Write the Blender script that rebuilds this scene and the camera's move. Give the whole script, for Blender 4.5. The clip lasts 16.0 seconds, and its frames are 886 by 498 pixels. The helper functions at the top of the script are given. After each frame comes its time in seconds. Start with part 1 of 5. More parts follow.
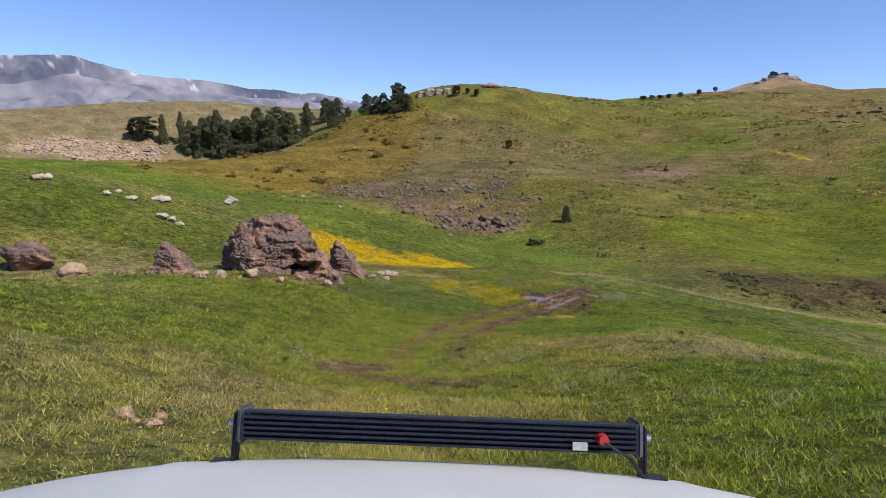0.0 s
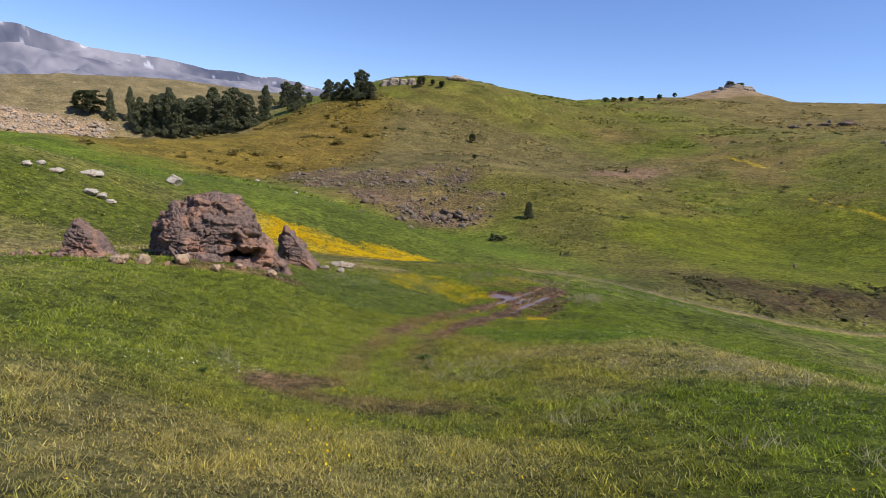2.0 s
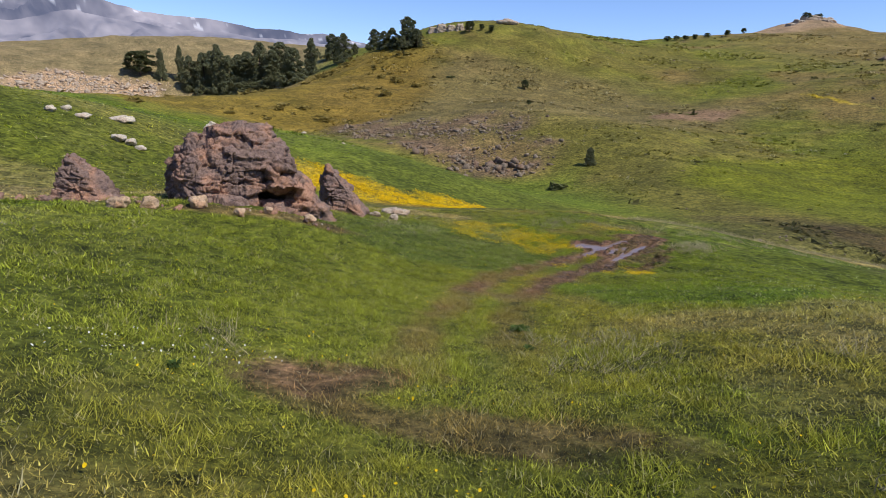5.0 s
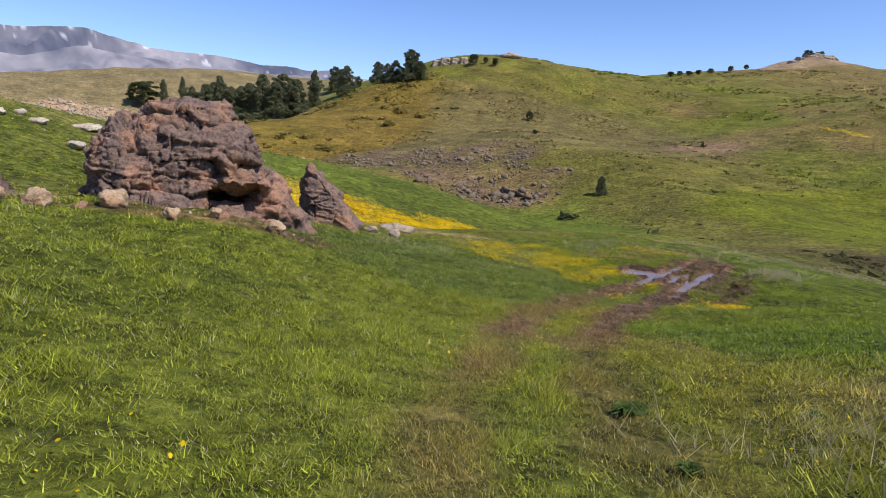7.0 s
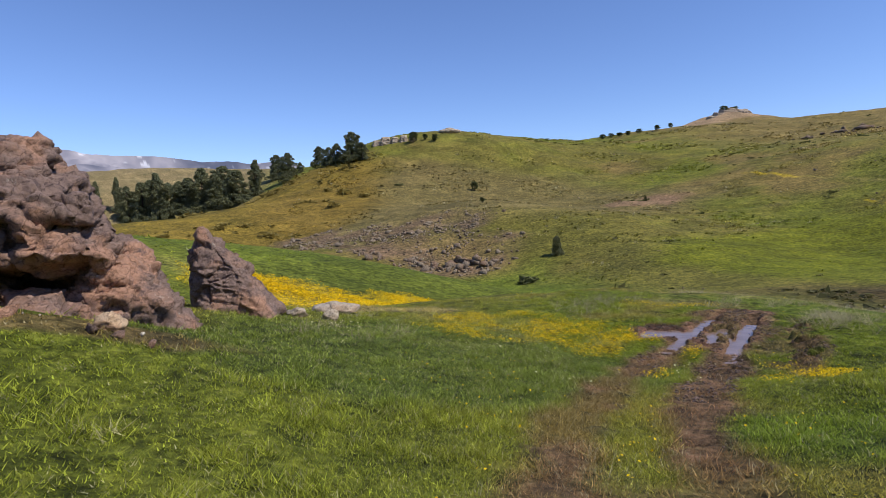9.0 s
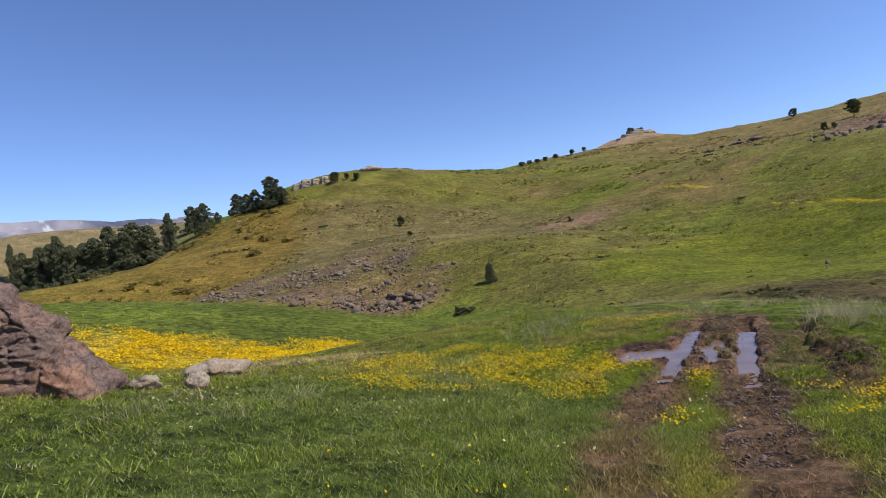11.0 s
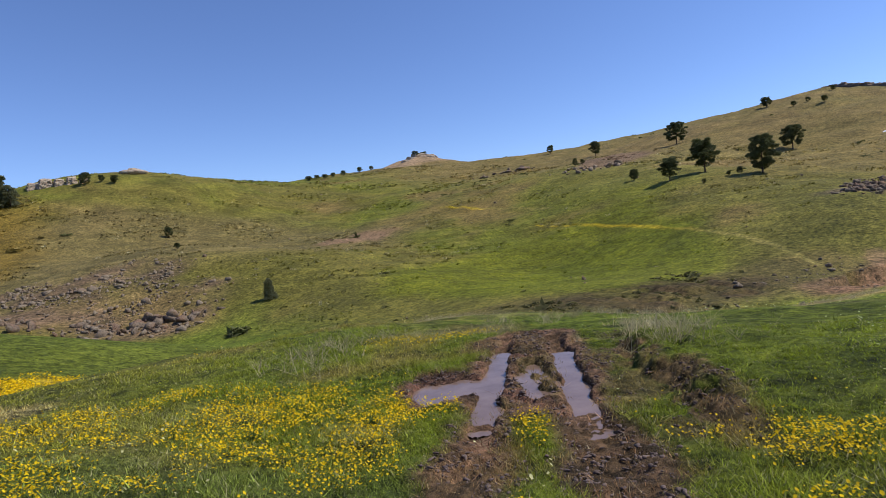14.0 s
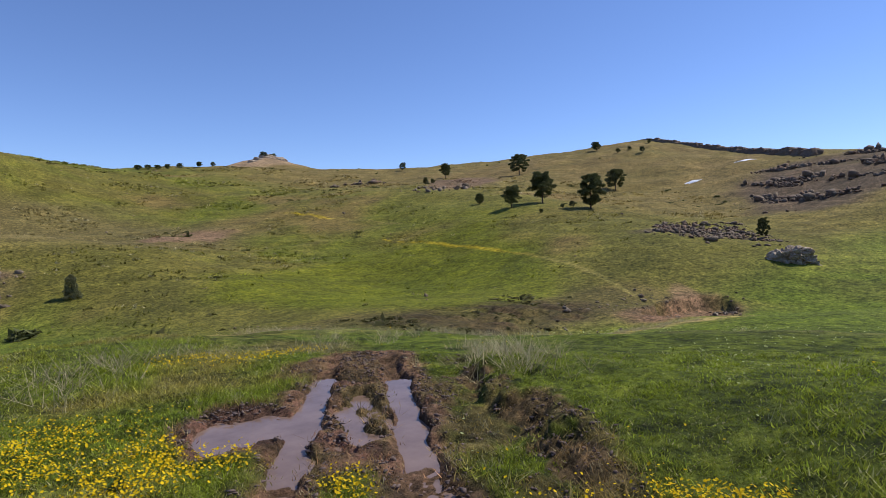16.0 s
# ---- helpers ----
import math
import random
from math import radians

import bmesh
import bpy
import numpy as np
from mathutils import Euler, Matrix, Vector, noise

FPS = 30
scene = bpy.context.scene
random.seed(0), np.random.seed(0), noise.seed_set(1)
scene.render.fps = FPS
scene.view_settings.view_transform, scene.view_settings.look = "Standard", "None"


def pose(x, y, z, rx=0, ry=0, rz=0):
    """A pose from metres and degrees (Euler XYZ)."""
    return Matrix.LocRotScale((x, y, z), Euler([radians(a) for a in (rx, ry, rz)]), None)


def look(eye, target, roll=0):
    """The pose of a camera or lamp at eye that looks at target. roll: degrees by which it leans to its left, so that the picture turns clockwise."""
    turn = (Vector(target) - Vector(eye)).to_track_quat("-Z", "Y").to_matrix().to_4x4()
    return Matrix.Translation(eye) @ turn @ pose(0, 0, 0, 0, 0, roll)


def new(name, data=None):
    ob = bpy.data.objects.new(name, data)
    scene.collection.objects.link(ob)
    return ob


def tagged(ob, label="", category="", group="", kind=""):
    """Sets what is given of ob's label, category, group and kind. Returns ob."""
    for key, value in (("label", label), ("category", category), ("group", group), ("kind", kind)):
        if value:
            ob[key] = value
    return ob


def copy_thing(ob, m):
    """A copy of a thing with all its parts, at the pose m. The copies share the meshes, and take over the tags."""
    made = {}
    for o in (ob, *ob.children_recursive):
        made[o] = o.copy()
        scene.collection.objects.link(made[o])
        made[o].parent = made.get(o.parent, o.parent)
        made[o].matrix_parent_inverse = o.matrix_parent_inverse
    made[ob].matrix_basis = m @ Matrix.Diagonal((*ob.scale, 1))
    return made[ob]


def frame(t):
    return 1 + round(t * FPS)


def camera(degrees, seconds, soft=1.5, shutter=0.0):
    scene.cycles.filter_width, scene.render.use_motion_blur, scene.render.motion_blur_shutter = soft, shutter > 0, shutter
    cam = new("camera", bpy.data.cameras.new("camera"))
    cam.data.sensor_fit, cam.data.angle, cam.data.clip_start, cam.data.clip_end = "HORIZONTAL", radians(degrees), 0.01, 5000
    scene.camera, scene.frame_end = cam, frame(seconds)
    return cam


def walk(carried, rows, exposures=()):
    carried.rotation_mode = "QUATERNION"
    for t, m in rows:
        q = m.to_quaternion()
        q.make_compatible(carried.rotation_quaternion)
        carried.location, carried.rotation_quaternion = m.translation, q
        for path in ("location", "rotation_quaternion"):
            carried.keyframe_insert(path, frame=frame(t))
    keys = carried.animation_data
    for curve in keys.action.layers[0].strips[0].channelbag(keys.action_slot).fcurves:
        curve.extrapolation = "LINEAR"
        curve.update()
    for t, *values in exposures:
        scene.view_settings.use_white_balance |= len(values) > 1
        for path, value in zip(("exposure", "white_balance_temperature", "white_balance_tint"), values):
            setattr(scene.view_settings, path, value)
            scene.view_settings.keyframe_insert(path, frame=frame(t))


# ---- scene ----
# camera: seconds, place in metres, yaw, pitch and roll in degrees
PATH = [
    (0.0, 0.054, -0.070, -0.009, -0.00, -10.00, 1.00), (0.1, 0.041, 0.053, -0.035, -0.28, -10.06, 1.22), (0.2, 0.029, 0.176, -0.062, -0.56, -10.12, 1.43),
    (0.3, 0.016, 0.298, -0.089, -0.84, -10.18, 1.65), (0.4, 0.004, 0.424, -0.117, -1.12, -10.24, 1.86), (0.5, -0.005, 0.555, -0.147, -1.41, -10.29, 2.09),
    (0.6, -0.012, 0.694, -0.180, -1.75, -10.31, 2.34), (0.7, -0.016, 0.839, -0.215, -2.10, -10.32, 2.59), (0.8, -0.020, 0.987, -0.252, -2.45, -10.33, 2.85),
    (0.9, -0.023, 1.132, -0.287, -2.80, -10.33, 3.11), (1.0, -0.028, 1.272, -0.319, -3.11, -10.35, 3.33), (1.1, -0.034, 1.407, -0.346, -3.36, -10.37, 3.46),
    (1.2, -0.042, 1.536, -0.371, -3.58, -10.39, 3.55), (1.3, -0.049, 1.664, -0.394, -3.79, -10.42, 3.64), (1.4, -0.056, 1.788, -0.416, -4.00, -10.44, 3.73),
    (1.5, -0.063, 1.906, -0.438, -4.17, -10.46, 3.80), (1.6, -0.070, 2.015, -0.457, -4.22, -10.47, 3.83), (1.7, -0.076, 2.118, -0.476, -4.23, -10.47, 3.84),
    (1.8, -0.082, 2.217, -0.494, -4.24, -10.47, 3.85), (1.9, -0.089, 2.317, -0.514, -4.24, -10.47, 3.86), (2.0, -0.097, 2.420, -0.536, -4.24, -10.47, 3.86),
    (2.1, -0.108, 2.524, -0.563, -4.20, -10.45, 3.85), (2.2, -0.120, 2.631, -0.592, -4.16, -10.43, 3.83), (2.3, -0.132, 2.739, -0.622, -4.12, -10.42, 3.81),
    (2.4, -0.145, 2.849, -0.653, -4.07, -10.40, 3.79), (2.5, -0.158, 2.965, -0.685, -3.99, -10.39, 3.76), (2.6, -0.171, 3.090, -0.717, -3.85, -10.42, 3.70),
    (2.7, -0.185, 3.220, -0.751, -3.68, -10.46, 3.64), (2.8, -0.199, 3.352, -0.784, -3.50, -10.51, 3.58), (2.9, -0.212, 3.484, -0.818, -3.32, -10.55, 3.52),
    (3.0, -0.224, 3.614, -0.850, -3.13, -10.63, 3.45), (3.1, -0.234, 3.741, -0.882, -2.91, -10.81, 3.39), (3.2, -0.242, 3.866, -0.913, -2.67, -11.03, 3.32),
    (3.3, -0.250, 3.990, -0.943, -2.43, -11.25, 3.25), (3.4, -0.259, 4.115, -0.976, -2.19, -11.48, 3.18), (3.5, -0.270, 4.244, -1.013, -1.97, -11.75, 3.10),
    (3.6, -0.285, 4.379, -1.058, -1.78, -12.13, 3.01), (3.7, -0.303, 4.516, -1.107, -1.61, -12.57, 2.91), (3.8, -0.322, 4.656, -1.158, -1.44, -13.01, 2.81),
    (3.9, -0.342, 4.797, -1.209, -1.27, -13.44, 2.71), (4.0, -0.364, 4.941, -1.260, -1.10, -13.90, 2.59), (4.1, -0.388, 5.089, -1.312, -0.92, -14.39, 2.44),
    (4.2, -0.416, 5.244, -1.363, -0.74, -14.89, 2.27), (6.3, -0.981, 9.582, -2.965, 1.76, -15.28, 2.51), (6.4, -1.001, 9.805, -3.030, 1.69, -14.59, 2.56),
    (6.5, -1.015, 10.033, -3.094, 1.60, -13.96, 2.57), (6.6, -1.027, 10.264, -3.158, 1.46, -13.47, 2.54), (6.7, -1.035, 10.497, -3.222, 1.31, -13.03, 2.48),
    (6.8, -1.042, 10.732, -3.286, 1.16, -12.60, 2.42), (6.9, -1.049, 10.964, -3.349, 1.01, -12.17, 2.36), (7.0, -1.053, 11.192, -3.410, 0.86, -11.78, 2.29),
    (7.1, -1.056, 11.413, -3.467, 0.74, -11.48, 2.21), (7.2, -1.057, 11.630, -3.523, 0.62, -11.22, 2.11), (7.3, -1.058, 11.844, -3.578, 0.50, -10.97, 2.01),
    (7.4, -1.060, 12.059, -3.633, 0.38, -10.71, 1.92), (7.5, -1.067, 12.274, -3.689, 0.27, -10.49, 1.75), (7.6, -1.081, 12.491, -3.747, 0.19, -10.34, 1.44),
    (7.7, -1.098, 12.708, -3.805, 0.11, -10.22, 1.07), (7.8, -1.118, 12.926, -3.864, 0.03, -10.10, 0.70), (7.9, -1.135, 13.146, -3.919, -0.05, -9.98, 0.32),
    (8.0, -1.147, 13.373, -3.969, -0.18, -9.79, -0.04), (8.1, -1.151, 13.607, -4.008, -0.39, -9.45, -0.37), (8.2, -1.149, 13.847, -4.041, -0.66, -9.04, -0.69),
    (8.3, -1.144, 14.089, -4.071, -0.92, -8.63, -1.00), (8.4, -1.139, 14.329, -4.102, -1.18, -8.22, -1.32), (8.5, -1.135, 14.565, -4.133, -1.49, -7.72, -1.61),
    (8.6, -1.132, 14.793, -4.166, -1.91, -7.05, -1.84), (8.7, -1.129, 15.017, -4.199, -2.38, -6.30, -2.05), (8.8, -1.126, 15.239, -4.232, -2.85, -5.55, -2.26),
    (8.9, -1.120, 15.458, -4.266, -3.31, -4.80, -2.46), (9.0, -1.109, 15.672, -4.301, -3.78, -4.23, -2.73), (9.1, -1.093, 15.881, -4.337, -4.26, -4.01, -3.13),
    (9.2, -1.065, 16.082, -4.373, -4.74, -3.96, -3.57), (11.3, -0.492, 19.204, -4.923, -11.94, -1.17, -8.29), (11.4, -0.460, 19.299, -4.941, -12.30, -1.31, -8.54),
    (11.5, -0.428, 19.398, -4.956, -12.67, -1.47, -8.76), (11.6, -0.398, 19.499, -4.971, -13.07, -1.65, -8.91), (11.7, -0.368, 19.601, -4.985, -13.49, -1.85, -9.03),
    (11.8, -0.338, 19.705, -4.998, -13.90, -2.04, -9.14), (11.9, -0.306, 19.810, -5.012, -14.31, -2.24, -9.26), (12.0, -0.270, 19.917, -5.028, -14.72, -2.41, -9.38),
    (12.1, -0.227, 20.029, -5.046, -15.11, -2.53, -9.49), (12.2, -0.180, 20.142, -5.066, -15.50, -2.62, -9.60), (12.3, -0.131, 20.257, -5.086, -15.89, -2.72, -9.70),
    (12.4, -0.081, 20.372, -5.106, -16.28, -2.81, -9.81), (12.5, -0.030, 20.488, -5.124, -16.82, -2.90, -9.87), (12.6, 0.022, 20.603, -5.141, -17.64, -2.97, -9.82),
    (12.7, 0.075, 20.719, -5.157, -18.60, -3.04, -9.72), (12.8, 0.129, 20.834, -5.172, -19.57, -3.10, -9.62), (12.9, 0.183, 20.949, -5.187, -20.53, -3.16, -9.53),
    (13.0, 0.237, 21.060, -5.203, -21.53, -3.20, -9.37), (13.1, 0.293, 21.167, -5.219, -22.58, -3.18, -9.09), (13.2, 0.349, 21.272, -5.236, -23.65, -3.13, -8.76),
    (13.3, 0.406, 21.375, -5.253, -24.73, -3.08, -8.43), (13.4, 0.463, 21.477, -5.269, -25.81, -3.03, -8.10), (13.5, 0.524, 21.574, -5.285, -26.88, -2.95, -7.76),
    (13.6, 0.588, 21.666, -5.299, -27.92, -2.80, -7.42), (13.7, 0.654, 21.753, -5.312, -28.95, -2.61, -7.07), (13.8, 0.722, 21.839, -5.325, -29.98, -2.42, -6.72),
    (13.9, 0.789, 21.923, -5.338, -31.01, -2.23, -6.37), (14.0, 0.854, 22.005, -5.350, -32.02, -2.01, -6.04), (14.1, 0.918, 22.081, -5.363, -32.98, -1.73, -5.73),
    (14.2, 0.980, 22.155, -5.374, -33.91, -1.42, -5.44), (14.3, 1.041, 22.227, -5.386, -34.84, -1.11, -5.15), (14.4, 1.103, 22.299, -5.398, -35.78, -0.80, -4.86),
    (14.5, 1.166, 22.369, -5.411, -36.72, -0.57, -4.55), (14.6, 1.231, 22.436, -5.425, -37.68, -0.50, -4.20), (14.7, 1.297, 22.502, -5.439, -38.65, -0.52, -3.83),
    (14.8, 1.363, 22.568, -5.453, -39.62, -0.53, -3.45), (14.9, 1.428, 22.632, -5.467, -40.58, -0.54, -3.08), (15.0, 1.488, 22.693, -5.478, -41.49, -0.57, -2.74),
    (15.1, 1.543, 22.750, -5.487, -42.27, -0.62, -2.47), (15.2, 1.594, 22.804, -5.494, -42.98, -0.69, -2.23), (15.3, 1.643, 22.856, -5.501, -43.69, -0.75, -1.99),
    (15.4, 1.691, 22.906, -5.507, -44.40, -0.82, -1.75), (15.5, 1.736, 22.952, -5.513, -45.05, -0.90, -1.55), (15.6, 1.778, 22.992, -5.519, -45.55, -1.03, -1.45),
    (15.7, 1.818, 23.028, -5.525, -45.99, -1.18, -1.38), (15.8, 1.856, 23.062, -5.531, -46.43, -1.33, -1.32), (15.9, 1.895, 23.096, -5.538, -46.87, -1.48, -1.26),
    (16.0, 1.933, 23.129, -5.544, -47.30, -1.63, -1.20),
]
cam = camera(75.27, 16.0, soft=0.75)


def row_pose(x, y, z, yaw, pitch, roll):
    a, b = radians(yaw), radians(pitch)
    ahead = Vector((-math.sin(a) * math.cos(b), math.cos(a) * math.cos(b), math.sin(b)))
    eye = Vector((x, y, z))
    return look(eye, eye + ahead, roll)


walk(cam, [(t, row_pose(*row)) for t, *row in PATH], [(0.0, 0.0), (4.2, 0.02), (6.8, 0.12), (9.0, 0.0), (12.0, 0.0), (16.0, -0.05)])

# ---- light ----
SUN = Vector((0.80, -0.42, 1.12)).normalized()
world = bpy.data.worlds.new("sky")
scene.world = world
world.use_nodes = True
nt = world.node_tree
sky = nt.nodes.new("ShaderNodeTexSky")
sky.sky_type, sky.sun_disc = "NISHITA", False
sky.sun_elevation = math.asin(SUN.z)
sky.sun_rotation = math.atan2(SUN.x, SUN.y)
sky.altitude, sky.air_density, sky.dust_density, sky.ozone_density = 1500, 1.0, 0.04, 4.0
deep = nt.nodes.new("ShaderNodeMix")
deep.data_type, deep.blend_type = "RGBA", "MULTIPLY"
deep.inputs[0].default_value, deep.inputs[7].default_value = 1.0, (0.94, 0.99, 1.24, 1)
nt.links.new(sky.outputs[0], deep.inputs[6])
nt.links.new(deep.outputs[2], nt.nodes["Background"].inputs[0])
nt.nodes["Background"].inputs[1].default_value = 0.13
sun = new("sun", bpy.data.lights.new("sun", "SUN"))
sun.data.energy, sun.data.angle, sun.data.color = 4.5, radians(0.5), (1.0, 0.94, 0.83)
sun.matrix_world = look(SUN * 50, (0, 0, 0))


# ---- materials ----
def material(name, rough=0.9, metal=0.0):
    m = bpy.data.materials.new(name)
    m.use_nodes = True
    b = m.node_tree.nodes["Principled BSDF"]
    b.inputs["Roughness"].default_value, b.inputs["Metallic"].default_value = rough, metal
    return m, m.node_tree, b


def mapped(t, scale):
    c, k = t.nodes.new("ShaderNodeTexCoord"), t.nodes.new("ShaderNodeMapping")
    k.inputs["Scale"].default_value = (scale,) * 3
    t.links.new(c.outputs["Object"], k.inputs[0])
    return k.outputs[0]


def noise_node(t, vec, scale, detail=6, rough=0.6):
    n = t.nodes.new("ShaderNodeTexNoise")
    n.inputs["Scale"].default_value, n.inputs["Detail"].default_value, n.inputs["Roughness"].default_value = scale, detail, rough
    t.links.new(vec, n.inputs["Vector"])
    return n.outputs[0]


def ramp(t, fac, stops):
    r = t.nodes.new("ShaderNodeValToRGB")
    while len(r.color_ramp.elements) < len(stops):
        r.color_ramp.elements.new(0.5)
    for e, (p, c) in zip(r.color_ramp.elements, stops):
        e.position, e.color = p, (*c, 1)
    t.links.new(fac, r.inputs[0])
    return r.outputs[0]


def mix(t, kind, fac, a, b):
    n = t.nodes.new("ShaderNodeMix")
    n.data_type, n.blend_type = "RGBA", kind
    for value, socket in ((fac, n.inputs[0]), (a, n.inputs[6]), (b, n.inputs[7])):
        if isinstance(value, (int, float)):
            socket.default_value = value
        elif isinstance(value, tuple):
            socket.default_value = (*value, 1)
        else:
            t.links.new(value, socket)
    return n.outputs[2]


def bump(t, b, height, strength, distance):
    n = t.nodes.new("ShaderNodeBump")
    n.inputs["Strength"].default_value, n.inputs["Distance"].default_value = strength, distance
    t.links.new(height, n.inputs["Height"])
    t.links.new(n.outputs[0], b.inputs["Normal"])


def plain(name, colour, rough=0.6, metal=0.0, vary=0.25, scale=30.0, relief=0.0):
    m, t, b = material(name, rough, metal)
    v = mapped(t, 1.0)
    n = noise_node(t, v, scale)
    dark, light = tuple(c * (1 - vary) for c in colour), tuple(min(1, c * (1 + vary)) for c in colour)
    t.links.new(ramp(t, n, ((0.3, dark), (0.7, light))), b.inputs["Base Color"])
    if relief:
        bump(t, b, n, 0.6, relief)
    return m


def land_material():
    m, t, b = material("land", 0.95)
    b.inputs["Specular IOR Level"].default_value = 0.15
    a = t.nodes.new("ShaderNodeVertexColor")
    a.layer_name = "cover"
    v = mapped(t, 1.0)
    fine, mid, wide = noise_node(t, v, 9.0, 8, 0.7), noise_node(t, v, 0.9, 6, 0.65), noise_node(t, v, 0.12, 6, 0.65)
    c = mix(t, "MULTIPLY", 1.0, a.outputs[0], ramp(t, fine, ((0.30, (0.30, 0.30, 0.28)), (0.70, (1.66, 1.66, 1.6)))))
    c = mix(t, "MULTIPLY", 1.0, c, ramp(t, mid, ((0.3, (0.58, 0.60, 0.56)), (0.7, (1.38, 1.34, 1.3)))))
    c = mix(t, "MULTIPLY", 1.0, c, ramp(t, wide, ((0.32, (0.68, 0.70, 0.68)), (0.68, (1.32, 1.26, 1.22)))))
    speck = noise_node(t, v, 2.6, 8, 0.75)
    c = mix(t, "MULTIPLY", 1.0, c, ramp(t, speck, ((0.37, (0.30, 0.32, 0.32)), (0.5, (1.0, 1.0, 0.96)), (0.63, (1.80, 1.66, 1.7)))))
    t.links.new(c, b.inputs["Base Color"])
    bump(t, b, mix(t, "ADD", 1.0, mix(t, "ADD", 1.0, fine, mid), speck), 0.9, 0.08)
    return m


def cells_node(t, vec, scale):
    n = t.nodes.new("ShaderNodeTexVoronoi")
    n.feature = "DISTANCE_TO_EDGE"
    n.inputs["Scale"].default_value = scale
    t.links.new(vec, n.inputs["Vector"])
    return n.outputs["Distance"]


def rock_material(name, base, lichen, red, scale=1.0):
    m, t, b = material(name, 0.92)
    b.inputs["Specular IOR Level"].default_value = 0.2
    v = mapped(t, scale)
    big, mid, fine = noise_node(t, v, 0.9, 4), noise_node(t, v, 4.0, 8, 0.75), noise_node(t, v, 26.0, 6, 0.75)
    warp = mix(t, "ADD", 0.35, v, mid)
    joint, chip = cells_node(t, warp, 5.0), cells_node(t, warp, 14.0)
    spots = noise_node(t, v, 11.0, 5, 0.7)
    c = mix(t, "MIX", ramp(t, big, ((0.47, (0, 0, 0)), (0.62, (1, 1, 1)))), base, red)
    c = mix(t, "MIX", ramp(t, mid, ((0.34, (0.9, 0.9, 0.9)), (0.48, (0, 0, 0)))), c, tuple(k * q for k, q in zip(base, (0.40, 0.42, 0.50))))
    c = mix(t, "MIX", ramp(t, mid, ((0.60, (0, 0, 0)), (0.70, (0.65, 0.65, 0.65)))), c, lichen)
    c = mix(t, "MIX", ramp(t, spots, ((0.66, (0, 0, 0)), (0.72, (0.6, 0.6, 0.6)))), c, lichen)
    c = mix(t, "MULTIPLY", 1.0, c, ramp(t, fine, ((0.3, (0.7, 0.7, 0.7)), (0.7, (1.28, 1.28, 1.28)))))
    c = mix(t, "MULTIPLY", 1.0, c, ramp(t, joint, ((0.0, (0.45, 0.43, 0.43)), (0.045, (1, 1, 1)))))
    t.links.new(c, b.inputs["Base Color"])
    h = mix(t, "ADD", 1.0, mid, mix(t, "MULTIPLY", 1.0, fine, (0.4, 0.4, 0.4)))
    h = mix(t, "ADD", 1.0, h, ramp(t, joint, ((0.0, (0, 0, 0)), (0.08, (0.3, 0.3, 0.3)))))
    h = mix(t, "ADD", 1.0, h, ramp(t, chip, ((0.0, (0, 0, 0)), (0.12, (0.25, 0.25, 0.25)))))
    bump(t, b, h, 0.75, 0.03 / scale)
    return m


def leafy(t, b, colour, share=0.4):
    """Thin leaves: part of the light passes through them."""
    t.links.new(colour, b.inputs["Base Color"])
    thin, both = t.nodes.new("ShaderNodeBsdfTranslucent"), t.nodes.new("ShaderNodeMixShader")
    t.links.new(colour, thin.inputs["Color"])
    both.inputs[0].default_value = share
    t.links.new(b.outputs[0], both.inputs[1])
    t.links.new(thin.outputs[0], both.inputs[2])
    t.links.new(both.outputs[0], t.nodes["Material Output"].inputs["Surface"])


def leaf_material(name, colour, vary=0.5):
    m, t, b = material(name, 0.75)
    b.inputs["Specular IOR Level"].default_value = 0.2
    g = t.nodes.new("ShaderNodeNewGeometry")
    dark, light = tuple(c * (1 - vary) for c in colour), tuple(c * (1 + vary) for c in colour)
    leafy(t, b, ramp(t, g.outputs["Random Per Island"], ((0.0, dark), (1.0, light))))
    return m


def blade_material(name):
    m, t, b = material(name, 0.7)
    b.inputs["Specular IOR Level"].default_value = 0.2
    a = t.nodes.new("ShaderNodeVertexColor")
    a.layer_name = "cover"
    leafy(t, b, a.outputs[0])
    return m


LAND = land_material()
BLADE = blade_material("blades")
ROCK_RED = rock_material("red_rock", (0.225, 0.155, 0.130), (0.50, 0.44, 0.37), (0.40, 0.225, 0.15))
ROCK_PALE = rock_material("pale_rock", (0.60, 0.53, 0.43), (0.74, 0.69, 0.60), (0.50, 0.40, 0.31))
ROCK_TAN = rock_material("tan_rock", (0.52, 0.37, 0.24), (0.6, 0.52, 0.4), (0.46, 0.28, 0.17), 2.0)
ROCK_DARK = rock_material("dark_rock", (0.20, 0.155, 0.115), (0.33, 0.28, 0.20), (0.22, 0.14, 0.095), 0.5)
ROCK_GREY = rock_material("grey_rock", (0.25, 0.20, 0.145), (0.40, 0.35, 0.26), (0.23, 0.16, 0.11), 0.7)
ROCK_LICHEN = rock_material("lichened_rock", (0.46, 0.38, 0.29), (0.60, 0.53, 0.42), (0.38, 0.27, 0.19), 1.5)
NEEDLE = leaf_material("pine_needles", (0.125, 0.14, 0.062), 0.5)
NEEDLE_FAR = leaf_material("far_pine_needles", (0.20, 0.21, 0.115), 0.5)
SHRUB = leaf_material("shrub_leaves", (0.12, 0.13, 0.05), 0.45)
BARK = plain("bark", (0.09, 0.065, 0.05), 0.9, 0, 0.5, 12, 0.02)
PETAL = leaf_material("yellow_petals", (0.80, 0.56, 0.01), 0.25)
